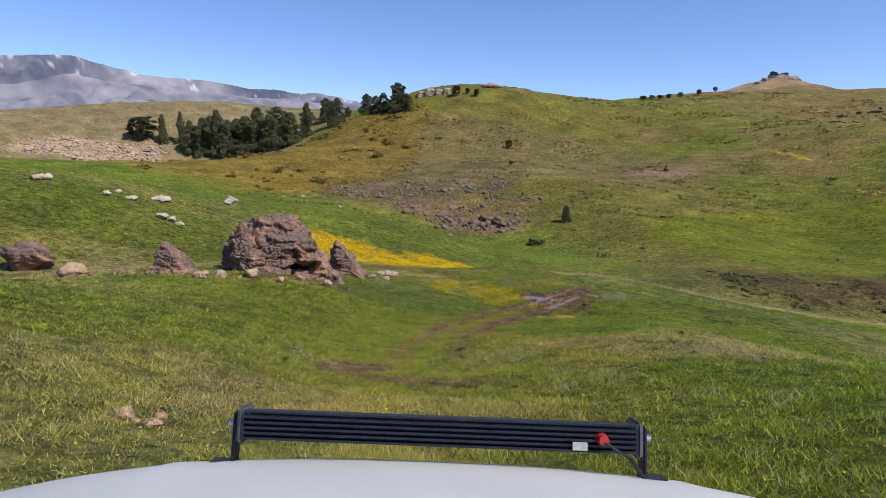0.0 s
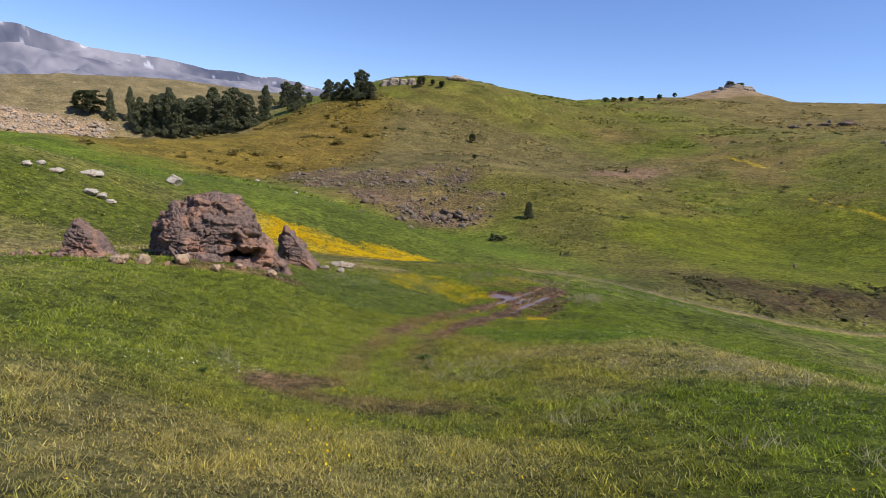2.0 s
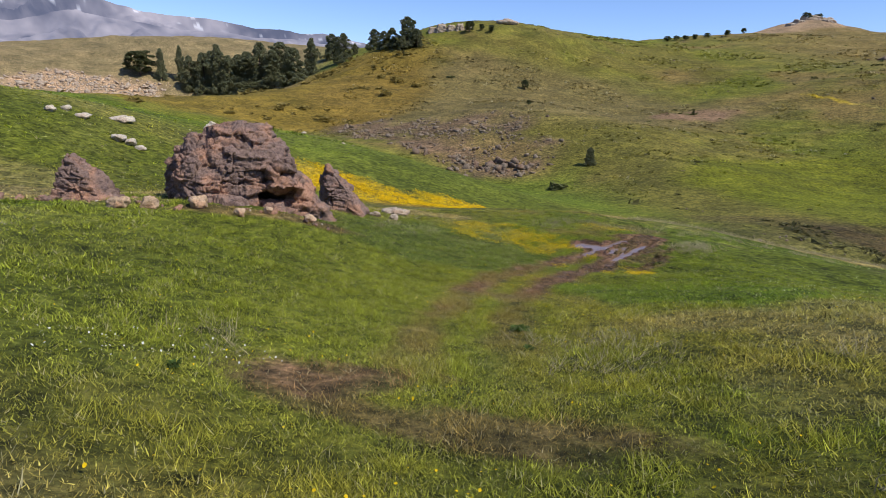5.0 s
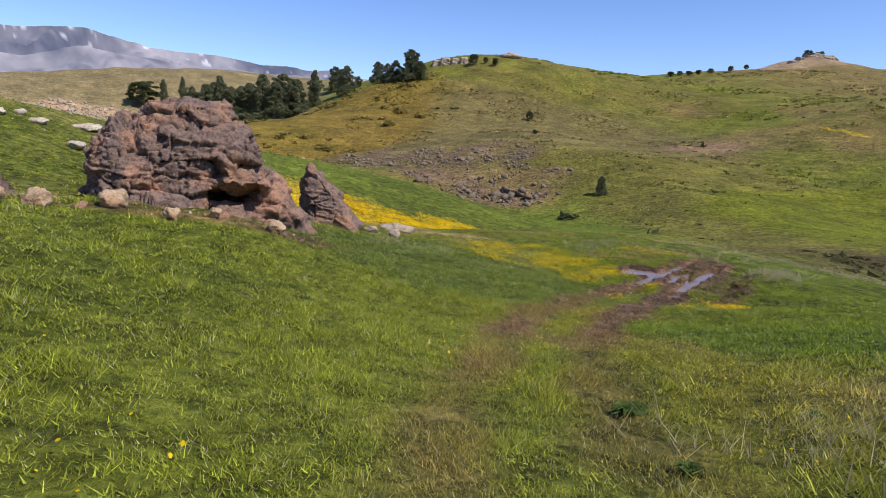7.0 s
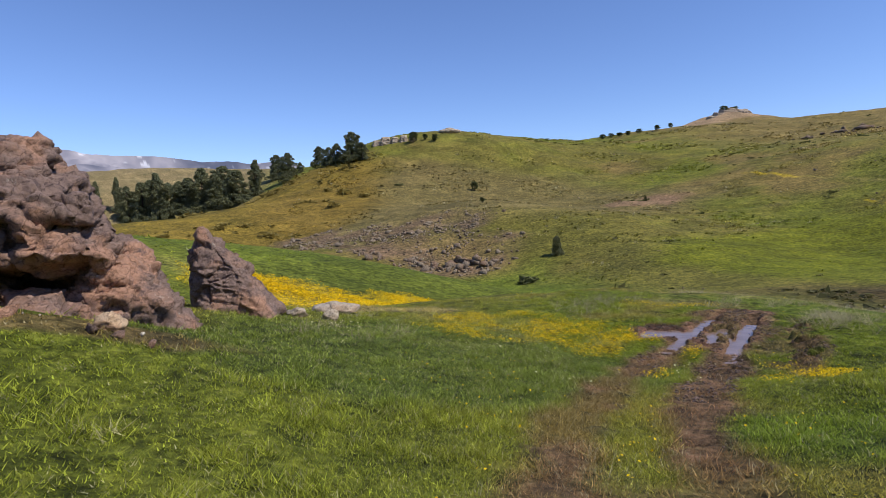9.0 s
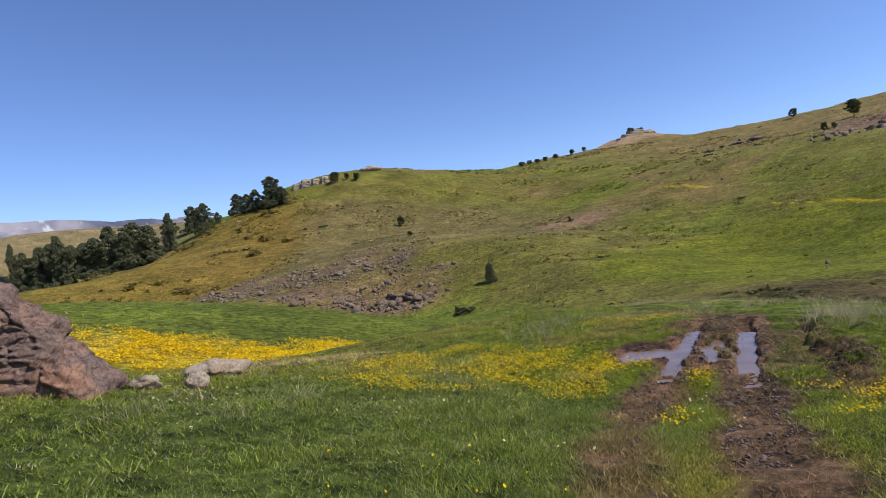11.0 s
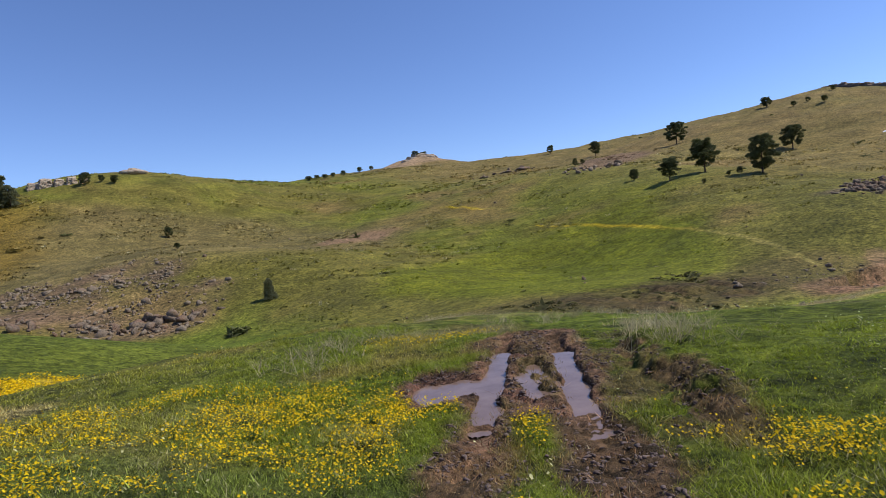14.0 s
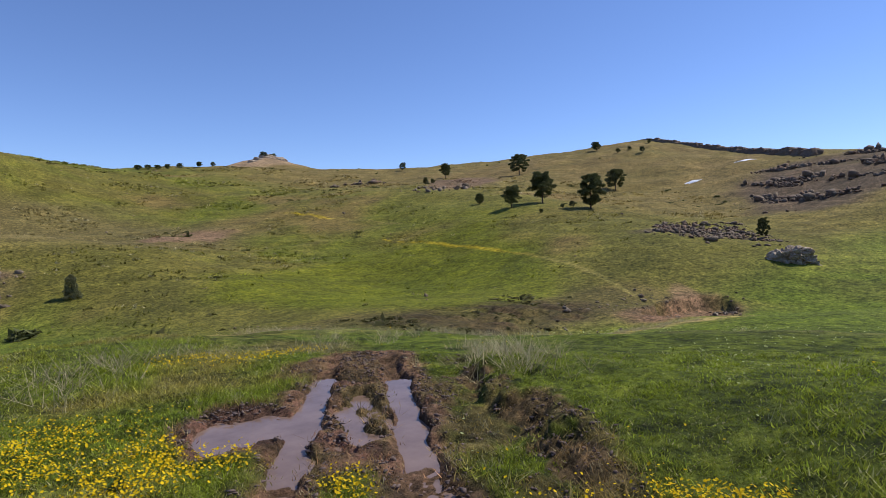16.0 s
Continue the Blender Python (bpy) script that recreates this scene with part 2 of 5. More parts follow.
DAISY = leaf_material("white_petals", (0.75, 0.75, 0.7), 0.1)
LEAF = leaf_material("herb_leaves", (0.085, 0.135, 0.03), 0.4)

# broad shape of the land: a gentle sheet plus swells and hollows set out in rings round the valley head
SHEET = (-1.45, -1.34, -10.70, 2.82, 1.28, 2.49)
RINGS = (
    (12, 9, (-45, 0, 45),
     (2.61, -4.73, 3.60)),
    (22, 8, (-45, -25, -8, 8, 25, 45),
     (-1.75, 4.90, -6.67, 3.77, 0.50, -3.42)),
    (31, 7.5, (-40, -26, -12, 0, 12, 24, 38, 55),
     (-0.89, -3.28, 5.07, -2.81, -3.41, 2.18, -1.71, 1.60)),
    (40, 8, (-40, -27, -14, -2, 9, 20, 31, 43, 58),
     (-0.12, 0.37, -2.65, -0.50, 3.54, -1.81, -1.30, 0.98, -5.24)),
    (52, 10, (-38, -25, -12, 0, 11, 22, 33, 45, 58),
     (0.86, 1.44, -2.04, 0.55, -6.36, 4.79, -6.58, 0.81, -0.85)),
    (70, 14, (-38, -24, -11, 2, 15, 28, 42, 56, 70),
     (2.06, 1.13, -0.42, 2.30, -4.42, 0.84, -1.93, -5.17, -3.13)),
    (98, 20, (-40, -25, -10, 4, 18, 32, 46, 60, 74),
     (-2.36, -2.46, 7.44, -14.58, 7.28, -8.96, 1.73, 0.15, -6.41)),
    (140, 29, (-40, -25, -10, 5, 20, 35, 50, 64, 80),
     (5.08, 1.15, -9.45, 12.01, -2.87, -4.91, 8.30, -8.78, 7.59)),
    (195, 38, (-40, -25, -10, 4, 18, 32, 46, 60, 75),
     (-5.88, 8.29, 5.03, -5.89, -2.80, 6.43, 6.51, -6.30, 6.05)),
    (260, 50, (-42, -27, -13, 0, 13, 27, 41, 56, 72),
     (2.86, -15.64, -13.20, 32.12, -1.08, 1.10, -2.09, 6.98, 5.38)),
    (350, 80, (-40, -20, 0, 20, 40, 60),
     (4.35, 32.63, 1.73, 26.83, 10.60, 16.47)),
)


def lattice(ix, iy, seed):
    h = (ix.astype(np.int64) * 374761393 + iy.astype(np.int64) * 668265263 + seed * 974711) & 0x7FFFFFFF
    h = ((h ^ (h >> 13)) * 1274126177) & 0x7FFFFFFF
    return ((h ^ (h >> 16)) & 0xFFFF) / 65535.0


def value_noise(x, y, seed=0):
    ix, iy = np.floor(x), np.floor(y)
    fx, fy = x - ix, y - iy
    fx, fy = fx * fx * (3 - 2 * fx), fy * fy * (3 - 2 * fy)
    a, b = lattice(ix, iy, seed), lattice(ix + 1, iy, seed)
    c, d = lattice(ix, iy + 1, seed), lattice(ix + 1, iy + 1, seed)
    return (a * (1 - fx) + b * fx) * (1 - fy) + (c * (1 - fx) + d * fx) * fy - 0.5


def fbm(x, y, size, octaves=4, seed=0):
    out, amp = 0.0, 1.0
    for k in range(octaves):
        out = out + amp * value_noise(x / size + 17.3 * k, y / size - 9.1 * k, seed + k)
        size, amp = size * 0.5, amp * 0.5
    return out


def smooth(a, b, v):
    u = np.clip((v - a) / (b - a), 0, 1)
    return u * u * (3 - 2 * u)


def line_distance(x, y, line):
    """Distance to a polyline, and how far along it (0 to 1) the nearest place lies."""
    best, along, n = np.full(np.shape(x), 1e9), np.zeros(np.shape(x)), len(line) - 1
    for k, ((ax, ay), (bx, by)) in enumerate(zip(line, line[1:])):
        dx, dy = bx - ax, by - ay
        u = np.clip(((x - ax) * dx + (y - ay) * dy) / (dx * dx + dy * dy), 0, 1)
        d = np.hypot(x - ax - u * dx, y - ay - u * dy)
        along = np.where(d < best, (k + u) / n, along)
        best = np.minimum(best, d)
    return best, along


def side_of(x, y, line):
    """Signed distance to a polyline: positive to the right of its way."""
    best, sign = np.full(np.shape(x), 1e9), np.ones(np.shape(x))
    for (ax, ay), (bx, by) in zip(line, line[1:]):
        dx, dy = bx - ax, by - ay
        u = np.clip(((x - ax) * dx + (y - ay) * dy) / (dx * dx + dy * dy), 0, 1)
        d = np.hypot(x - ax - u * dx, y - ay - u * dy)
        s = np.where((y - ay) * dx - (x - ax) * dy > 0, -1.0, 1.0)
        sign = np.where(d < best, s, sign)
        best = np.minimum(best, d)
    return best * sign


RUT_LEFT = ((-1.1, 10.0), (-1.2, 14.0), (-0.9, 16.4), (-0.3, 19.0), (0.55, 21.8), (2.3, 24.8), (3.8, 26.5), (5.0, 27.9), (6.2, 29.2), (7.3, 30.4))
RUT_RIGHT = ((0.4, 10.0), (0.35, 14.0), (0.55, 16.4), (0.85, 18.9), (1.9, 21.5), (3.6, 24.3), (4.95, 26.1), (6.0, 27.4), (6.95, 28.6), (8.0, 30.0))
RUT_CROSS = ((6.27, 28.55), (6.05, 28.05), (5.74, 27.48))
RUT_SLANT = ((5.80, 28.25), (5.62, 27.80), (5.34, 27.28))
BANK = ((8.9, 29.6), (8.0, 28.3), (7.35, 27.3), (6.5, 25.9), (5.75, 24.8), (5.0, 23.6))
POND = (4.74, 28.48)
WATER = -7.50
# brink of the gully beyond the ford, and how far its lip stands up
BRINK = ((8.0, 36.5), (13, 37.5), (19, 37.5), (25, 37.8), (33, 38.0), (44, 35))
BRINK_LIFT = (0.0, 0.3, 0.42, 0.62, 0.62, 0.0)


def broad(x, y):
    z = SHEET[0] + SHEET[1] * x / 100 + SHEET[2] * y / 100 + SHEET[3] * x * x / 1e4 + SHEET[4] * x * y / 1e4 + SHEET[5] * y * y / 1e4
    for r, s, angles, heights in RINGS:
        for a, h in zip(angles, heights):
            cx, cy = r * math.sin(math.radians(a)), -5 + r * math.cos(math.radians(a))
            z = z + h * np.exp(-((x - cx) ** 2 + (y - cy) ** 2) / (2 * s * s))
    return z


def ground(x, y):
    x, y = np.asarray(x, float), np.asarray(y, float)
    far = np.hypot(x - 20, y - 60)
    # past the hills the land runs out level
    k = np.minimum(1, 420 / np.maximum(far, 1))
    z = broad(20 + (x - 20) * k, 60 + (y - 60) * k)
    z = z + (12 - z) * smooth(430, 900, far)
    near = np.hypot(x - 4, y - 24)
    z = z + fbm(x, y, 1.3, 3, 3) * 0.09 * smooth(140, 20, near)
    z = z + fbm(x, y, 9, 4, 5) * 0.9 * smooth(40, 110, near) + fbm(x, y, 34, 4, 6) * 1.6 * smooth(80, 200, near)
    # the meadow beside the ford falls away
    z = z - 0.85 * smooth(5.5, 12.5, x) * smooth(29.5, 22, y) * smooth(45, 25, x) * smooth(5, 14, y)
    # turf heaped against the crag
    z = z + 0.24 * np.exp(-(((x + 5.7) / 2.7) ** 2) - ((y - 22.3) / 1.5) ** 2)
    # a stony cone on the skyline
    z = z + 7.5 * np.exp(-(np.hypot(x - 196, y - 349) / 27) ** 2) + 4.5 * np.exp(-(np.hypot(x - 182, y - 352) / 34) ** 2)
    # the plateau runs down behind its rim, and the slope swells below it
    z = z + 2.5 * np.exp(-(np.hypot(x - 259, y - 134) / 22) ** 2) - 5.0 * np.exp(-(((x - 305) / 40) ** 2) - ((y - 74) / 34) ** 2) - 16 * smooth(330, 410, x) * smooth(170, 90, y)
    # brink of the gully: a lip, then a broken drop
    s = -side_of(x, y, BRINK)
    t, along = line_distance(x, y, BRINK)
    lift = np.interp(along, np.linspace(0, 1, len(BRINK)), BRINK_LIFT)
    z = z + lift * np.where(s < 0, np.exp(-((s / 4.0) ** 2)), smooth(2.4, 0.0, s)) - lift * 1.2 * np.exp(-(((s - 4.5) / 2.2) ** 2))
    # brows of the meadow and the mound round the ford
    z = z - 0.20 * np.exp(-(((x - 12.5) / 4.5) ** 2) - ((y - 28.5) / 4.0) ** 2) * smooth(7.6, 9.4, x)
    z = z - 0.16 * np.exp(-(((x - 8.8) / 2.2) ** 2) - ((y - 31.8) / 1.6) ** 2) + 0.12 * np.exp(-(((x - 5.5) / 1.8) ** 2) - ((y - 34.3) / 1.6) ** 2)
    # slumped, lumpy bank across the gully
    lumps = np.exp(-(((x - 38.5) / 9.5) ** 2) - ((y - 49.5) / 5.0) ** 2)
    z = z + lumps * (0.55 * np.abs(fbm(x, y, 2.6, 4, 17)) * 2 - 0.35)
    # the muddy ford is nearly level
    d = np.hypot((x - 5.5) * 1.0, (y - 27.7) * 0.9)
    w = smooth(4.2, 2.3, d)
    z = z + (WATER + 0.042 + fbm(x, y, 0.55, 4, 8) * 0.05 + fbm(x, y, 0.16, 3, 9) * 0.05 + np.abs(fbm(x, y, 0.3, 3, 18)) * 0.05 - z) * w
    # earth bank on the right of the ford
    s = side_of(x, y, BANK)
    t, along = line_distance(x, y, BANK)
    edge = s + fbm(x, y, 0.34, 4, 11) * 0.42 + fbm(x, y, 1.5, 2, 13) * 0.3
    ends = smooth(0.05, 0.22, along) * smooth(0.86, 0.6, along)
    z = z - 0.04 * ends * smooth(-0.12, 0.1, edge) * smooth(1.2, 0.2, np.abs(s)) + 0.16 * ends * smooth(0.2, -0.2, edge) * smooth(3.0, 0.2, np.abs(s))
    # washed-out gully mouth with a broken scarp
    d = np.hypot((x - 53) / 8.5, (y - 41.2) / 3.0) + fbm(x, y, 3, 4, 12) * 0.35
    z = z - 1.1 * smooth(1.0, 0.88, d)
    # wheel ruts
    for line, deep in ((RUT_LEFT, 0.13), (RUT_RIGHT, 0.15)):
        t, along = line_distance(x, y, line)
        t = t + fbm(x, y, 0.4, 3, 14) * 0.12
        depth = deep * (0.16 + 0.82 * smooth(0.62, 0.78, along)) * smooth(1.0, 0.9, along) * smooth(0.1, 0.5, along)
        z = z - depth * smooth(0.19, 0.10, t) + 0.2 * depth * np.exp(-((t - 0.31) / 0.08) ** 2)
    for line in (RUT_CROSS, RUT_SLANT):
        t, along = line_distance(x, y, line)
        z = z - 0.09 * smooth(0.19, 0.08, t + fbm(x, y, 0.4, 3, 15) * 0.14) + 0.03 * np.exp(-(((t - 0.2) / 0.05) ** 2))
    d = np.hypot((x - POND[0]) * 1.0, (y - POND[1]) * 1.1) + fbm(x, y, 0.7, 3, 16) * 0.35
    z = z - 0.10 * smooth(0.63, 0.45, d)
    return z

# ---- the land ----
def link_mesh(name, verts, faces, mat, smooth_shade=True, colours=None, parent=None):
    """One mesh from arrays; faces is an (n, 3) or (n, 4) array."""
    verts, faces = np.asarray(verts, np.float32), np.asarray(faces, np.int32)
    me = bpy.data.meshes.new(name)
    n, k = faces.shape
    me.vertices.add(len(verts))
    me.vertices.foreach_set("co", verts.ravel())
    me.loops.add(n * k)
    me.loops.foreach_set("vertex_index", faces.ravel())
    me.polygons.add(n)
    me.polygons.foreach_set("loop_start", np.arange(0, n * k, k, dtype=np.int32))
    me.update(calc_edges=True)
    if smooth_shade:
        me.polygons.foreach_set("use_smooth", np.ones(n, bool))
    if colours is not None:
        c = me.color_attributes.new("cover", "FLOAT_COLOR", "POINT")
        c.data.foreach_set("color", np.concatenate([colours, np.ones((len(colours), 1))], 1).astype(np.float32).ravel())
    me.materials.append(mat)
    ob = new(name, me)
    if parent:
        ob.parent = parent
    return ob


def blend(c, colour, w):
    return c + (np.array(colour) - c) * w[:, None]


SCREE = ((-22, 140, 8), (-12, 127, 11), (-2, 118, 12), (5, 108, 10), (9, 104, 7), (14, 110, 7), (6, 124, 10))


def scree_mask(x, y):
    w = 0.0
    for cx, cy, r in SCREE:
        w = np.maximum(w, smooth(1.15, 0.6, np.hypot(x - cx, y - cy) / r + fbm(x, y, 9, 3, 31) * 0.5))
    return w


def patch(x, y, cx, cy, rx, ry, turn=0, ragged=0.5, seed=40):
    c, s = math.cos(radians(turn)), math.sin(radians(turn))
    u, v = ((x - cx) * c + (y - cy) * s) / rx, (-(x - cx) * s + (y - cy) * c) / ry
    return smooth(1.15, 0.75, np.hypot(u, v) + fbm(x, y, max(rx, ry) * 0.6, 4, seed) * ragged)


def mud_mask(x, y):
    w = np.zeros(np.shape(x))
    for line, k in ((RUT_LEFT, 0), (RUT_RIGHT, 1)):
        t, along = line_distance(x, y, line)
        t = t + fbm(x, y, 0.8, 4, 21) * 0.38
        bare = (0.4 + 0.4 * smooth(-0.15, 0.3, fbm(x, y, 1.7, 3, 22 + k))) * smooth(0.02, 0.2, along)
        bare = np.maximum(bare, smooth(0.25, 0.42, along) * (0.85 if k else 0.55))
        bare = np.maximum(bare, smooth(0.5, 0.68, along) * 0.9)
        w = np.maximum(w, bare * smooth(0.5, 0.22, t))
    w = np.maximum(w, patch(x, y, 5.95, 28.0, 1.75, 1.15, 52, 0.7, 23) * (0.7 + 0.3 * smooth(-0.1, 0.2, fbm(x, y, 0.5, 3, 29))))
    w = np.maximum(w, smooth(0.85, 0.6, np.hypot(x - POND[0], y - POND[1]) + fbm(x, y, 0.7, 3, 16) * 0.3))
    w = np.maximum(w, patch(x, y, 7.4, 29.8, 1.2, 0.9, 20, 0.7, 24) * 0.8)
    s = side_of(x, y, BANK)
    t, along = line_distance(x, y, BANK)
    w = np.maximum(w, 0.75 * smooth(0.28, 0.08, np.abs(s - 0.08) + fbm(x, y, 0.5, 4, 25) * 0.55) * smooth(0.05, 0.2, along) * smooth(0.95, 0.7, along))
    w = np.maximum(w, 0.8 * patch(x, y, -1.9, 12.5, 1.3, 0.6, 10, 0.9, 26))
    w = np.maximum(w, 0.55 * patch(x, y, -0.5, 11.4, 1.5, 0.5, -10, 0.9, 27))
    w = np.maximum(w, 0.55 * patch(x, y, 6.2, 26.0, 1.7, 0.55, 55, 0.9, 33) * smooth(-0.15, 0.2, fbm(x, y, 0.5, 3, 34)))
    w = np.maximum(w, 0.6 * patch(x, y, -5.6, 22.2, 2.4, 0.45, 22, 0.8, 30))
    w = np.maximum(w, 0.7 * patch(x, y, -12.6, 21.3, 3.4, 0.9, 8, 0.7, 28))
    return w


def yellow_mask(x, y):
    """How thickly the yellow flowers stand, 0 to 1."""
    w = patch(x, y, -5.6, 45.0, 7.0, 3.6, -20, 0.35, 51)
    w = np.maximum(w, patch(x, y, 2.2, 48.8, 5.0, 2.6, -12, 0.4, 52) * 0.9)
    w = np.maximum(w, 0.85 * patch(x, y, 1.8, 28.6, 3.0, 1.7, -8, 0.5, 53))
    w = np.maximum(w, 0.6 * patch(x, y, 2.4, 26.9, 1.2, 0.6, 0, 0.7, 54))
    w = np.maximum(w, 0.8 * patch(x, y, 4.3, 26.6, 0.75, 0.5, 30, 0.6, 55))
    w = np.maximum(w, 0.7 * patch(x, y, 2.9, 25.0, 0.5, 0.35, 20, 0.7, 56))
    w = np.maximum(w, 1.0 * patch(x, y, 4.9, 24.2, 1.3, 0.8, 40, 0.7, 57))
    w = np.maximum(w, 0.5 * patch(x, y, 6.2, 31.2, 1.7, 0.45, -20, 0.8, 58))
    w = np.maximum(w, 0.35 * patch(x, y, 5.4, 19.0, 2.5, 0.9, -5, 0.9, 59))
    return w * (1 - np.clip(mud_mask(x, y) * 1.4, 0, 1))


GREEN, OLIVE, DRY = (0.074, 0.122, 0.014), (0.120, 0.127, 0.036), (0.20, 0.19, 0.108)
HILL, RUSSET, MUD = (0.108, 0.112, 0.030), (0.125, 0.104, 0.022), (0.105, 0.069, 0.056)
STEPPE, SCREE_TONE, LUSH = (0.145, 0.140, 0.080), (0.112, 0.094, 0.066), (0.070, 0.103, 0.013)


def cover(x, y):
    """Colour of the ground cover."""
    n = len(x)
    far = np.hypot(x - 3, y - 22)
    c = np.tile(np.array(GREEN), (n, 1))
    n1, n2, n3 = fbm(x, y, 14, 5, 60), fbm(x, y, 4, 4, 61), fbm(x, y, 60, 5, 62)
    c = blend(c, OLIVE, smooth(-0.1, 0.5, n1) * 0.6)
    # the hills across the valley
    hill = smooth(0, 14, y - 96 + (x + 5) * 0.25) * smooth(-60, 10, x)
    hill = np.maximum(hill, smooth(0, 12, side_of(x, y, ((10, 140), (14, 60), (20, 44), (60, 36), (140, 20)))  * -1.0))
    c = blend(c, HILL, hill * (0.75 + 0.25 * smooth(-0.3, 0.3, n3)))
    c = blend(c, (0.098, 0.142, 0.016), hill * smooth(-0.05, 0.35, n3 + n1 * 0.3) * 0.75)
    c = blend(c, (0.150, 0.128, 0.055), hill * smooth(0.0, 0.45, fbm(x, y, 26, 5, 63)) * 0.75)
    grass_hill = patch(x, y, 62, 88, 34, 20, 20, 0.5, 64)
    c = blend(c, (0.098, 0.134, 0.009), grass_hill * 0.85)
    c = blend(c, (0.092, 0.130, 0.010), patch(x, y, 52, 68, 26, 15, 30, 0.5, 96) * 0.8)
    # far hummock behind the scree, greyer
    c = blend(c, (0.112, 0.110, 0.048), patch(x, y, 10, 170, 62, 50, 0, 0.4, 65) * 0.9)
    # russet slope beside the wood
    c = blend(c, RUSSET, patch(x, y, -45, 185, 42, 55, -15, 0.5, 66) * 0.85)
    c = blend(c, STEPPE, smooth(0, 30, y - 155 - (x + 80) * 0.9) * smooth(-45, -75, x))
    c = blend(c, (0.27, 0.235, 0.17), patch(x, y, -92, 165, 26, 20, 0, 0.8, 67) * 0.8)
    # stony slopes to the right
    c = blend(c, (0.150, 0.135, 0.060), smooth(80, 150, x) * 0.7)
    c = blend(c, (0.135, 0.105, 0.085), patch(x, y, 150, 150, 26, 14, 40, 0.6, 68) * 0.8)
    c = blend(c, (0.190, 0.145, 0.105), patch(x, y, 60, 155, 11, 7, 20, 0.6, 69) * 0.8)
    c = blend(c, (0.24, 0.205, 0.15), patch(x, y, 190, 350, 44, 34, 20, 0.5, 80) * 0.85)
    c = blend(c, (0.078, 0.068, 0.054), patch(x, y, 165, 52, 36, 24, 20, 0.7, 81) * 0.9)
    c = blend(c, (0.10, 0.09, 0.075), patch(x, y, 87, 53, 9, 5, 120, 0.6, 82) * 0.7)
    c = blend(c, SCREE_TONE, scree_mask(x, y) * (0.35 + 0.6 * smooth(-0.15, 0.25, fbm(x, y, 6, 4, 300))))
    c = blend(c, (0.125, 0.088, 0.064), patch(x, y, 51.5, 41.2, 11, 4.2, 0, 0.4, 70) * 0.95)
    c = blend(c, (0.15, 0.120, 0.08), patch(x, y, 60, 44, 5, 1.6, 30, 0.6, 39) * 0.7)
    c = blend(c, (0.092, 0.082, 0.042), patch(x, y, 38, 47.5, 27, 5.5, 2, 0.7, 98) * 0.5)
    # dark slumped earth across the gully, pale bents along the brink
    c = blend(c, (0.050, 0.044, 0.024), patch(x, y, 40, 49.5, 12, 5.2, -8, 0.7, 35) * (0.5 + 0.5 * smooth(-0.25, 0.15, fbm(x, y, 2.2, 4, 36))))
    c = blend(c, (0.070, 0.066, 0.030), patch(x, y, 26, 55, 9, 5, -35, 0.7, 37) * 0.6)
    s = side_of(x, y, BRINK)
    c = blend(c, (0.28, 0.26, 0.12), smooth(1.3, 0.3, np.abs(s - 0.3) + n2 * 0.9) * 0.75)
    c = blend(c, (0.27, 0.23, 0.17), patch(x, y, -145, 236, 26, 14, 30, 0.7, 38) * 0.85)
    # tracks of yellow bloom on the hill
    for line, wide in ((((80.5, 114.7), (80.3, 101.6), (76.6, 84.5), (72.1, 71.4), (66.9, 62.0), (61.6, 54.1), (58.4, 50.0), (55.1, 46.6)), 0.26), (((87.7, 161.5), (89.6, 148.4), (91.7, 130.6), (91.2, 116.4)), 0.3)):
        t, along = line_distance(x, y, line)
        line_tone = np.array((0.40, 0.36, 0.02)) + np.array((-0.20, -0.15, 0.05)) * smooth(0.3, 0.55, along)[:, None]
        c = c + (line_tone - c) * (smooth(wide * 1.8, wide * 0.5, t + n2 * 0.4) * 0.8 * smooth(0, 0.04, along) * smooth(1, 0.9, along))[:, None]
    # faint grazing terraces along the slopes
    terrace = smooth(0.55, 0.95, np.abs(np.sin(ground(x, y) * 3.4 + 5 * n3 + 2.5 * n1)))
    c = c * (1 + (0.32 * terrace * smooth(-0.2, 0.3, n2) - 0.06) * smooth(45, 90, far))[:, None]
    # dry and worn grass near the way
    c = blend(c, DRY, smooth(0.05, 0.4, n2 + 0.25 * fbm(x, y, 1.1, 3, 71)) * smooth(45, 12, far) * 0.36)
    c = blend(c, (0.125, 0.142, 0.028), smooth(-0.35, 0.25, fbm(x, y, 2.2, 4, 90)) * patch(x, y, 0.2, 14.5, 4.5, 9.5, 0, 0.5, 91) * 0.7)
    c = blend(c, (0.104, 0.150, 0.024), patch(x, y, -4.4, 17.0, 6.0, 6.6, 0, 0.5, 92) * 0.85)
    c = blend(c, DRY, patch(x, y, -6.0, 4.5, 6.5, 6.0, 20, 0.7, 72) * 0.28)
    c = blend(c, DRY, patch(x, y, 8.0, 13.5, 5.5, 3.0, -10, 0.9, 73) * 0.4)
    c = blend(c, DRY, patch(x, y, -13.5, 25.5, 6.5, 2.6, 10, 0.6, 74) * 0.6)
    c = blend(c, DRY, patch(x, y, -2.5, 31.5, 2.8, 1.0, 10, 0.7, 75) * 0.6)
    c = blend(c, (0.055, 0.112, 0.012), patch(x, y, 5.2, 20.5, 3.2, 3.0, 0, 0.5, 99) * 0.8)
    c = blend(c, LUSH, patch(x, y, -4.0, 18.0, 5.0, 4.5, 0, 0.5, 76) * 0.35)
    c = blend(c, (0.130, 0.128, 0.048), smooth(-0.2, 0.25, fbm(x, y, 1.6, 4, 45)) * patch(x, y, 5.0, 32.6, 5.5, 2.4, 8, 0.6, 46) * 0.7)
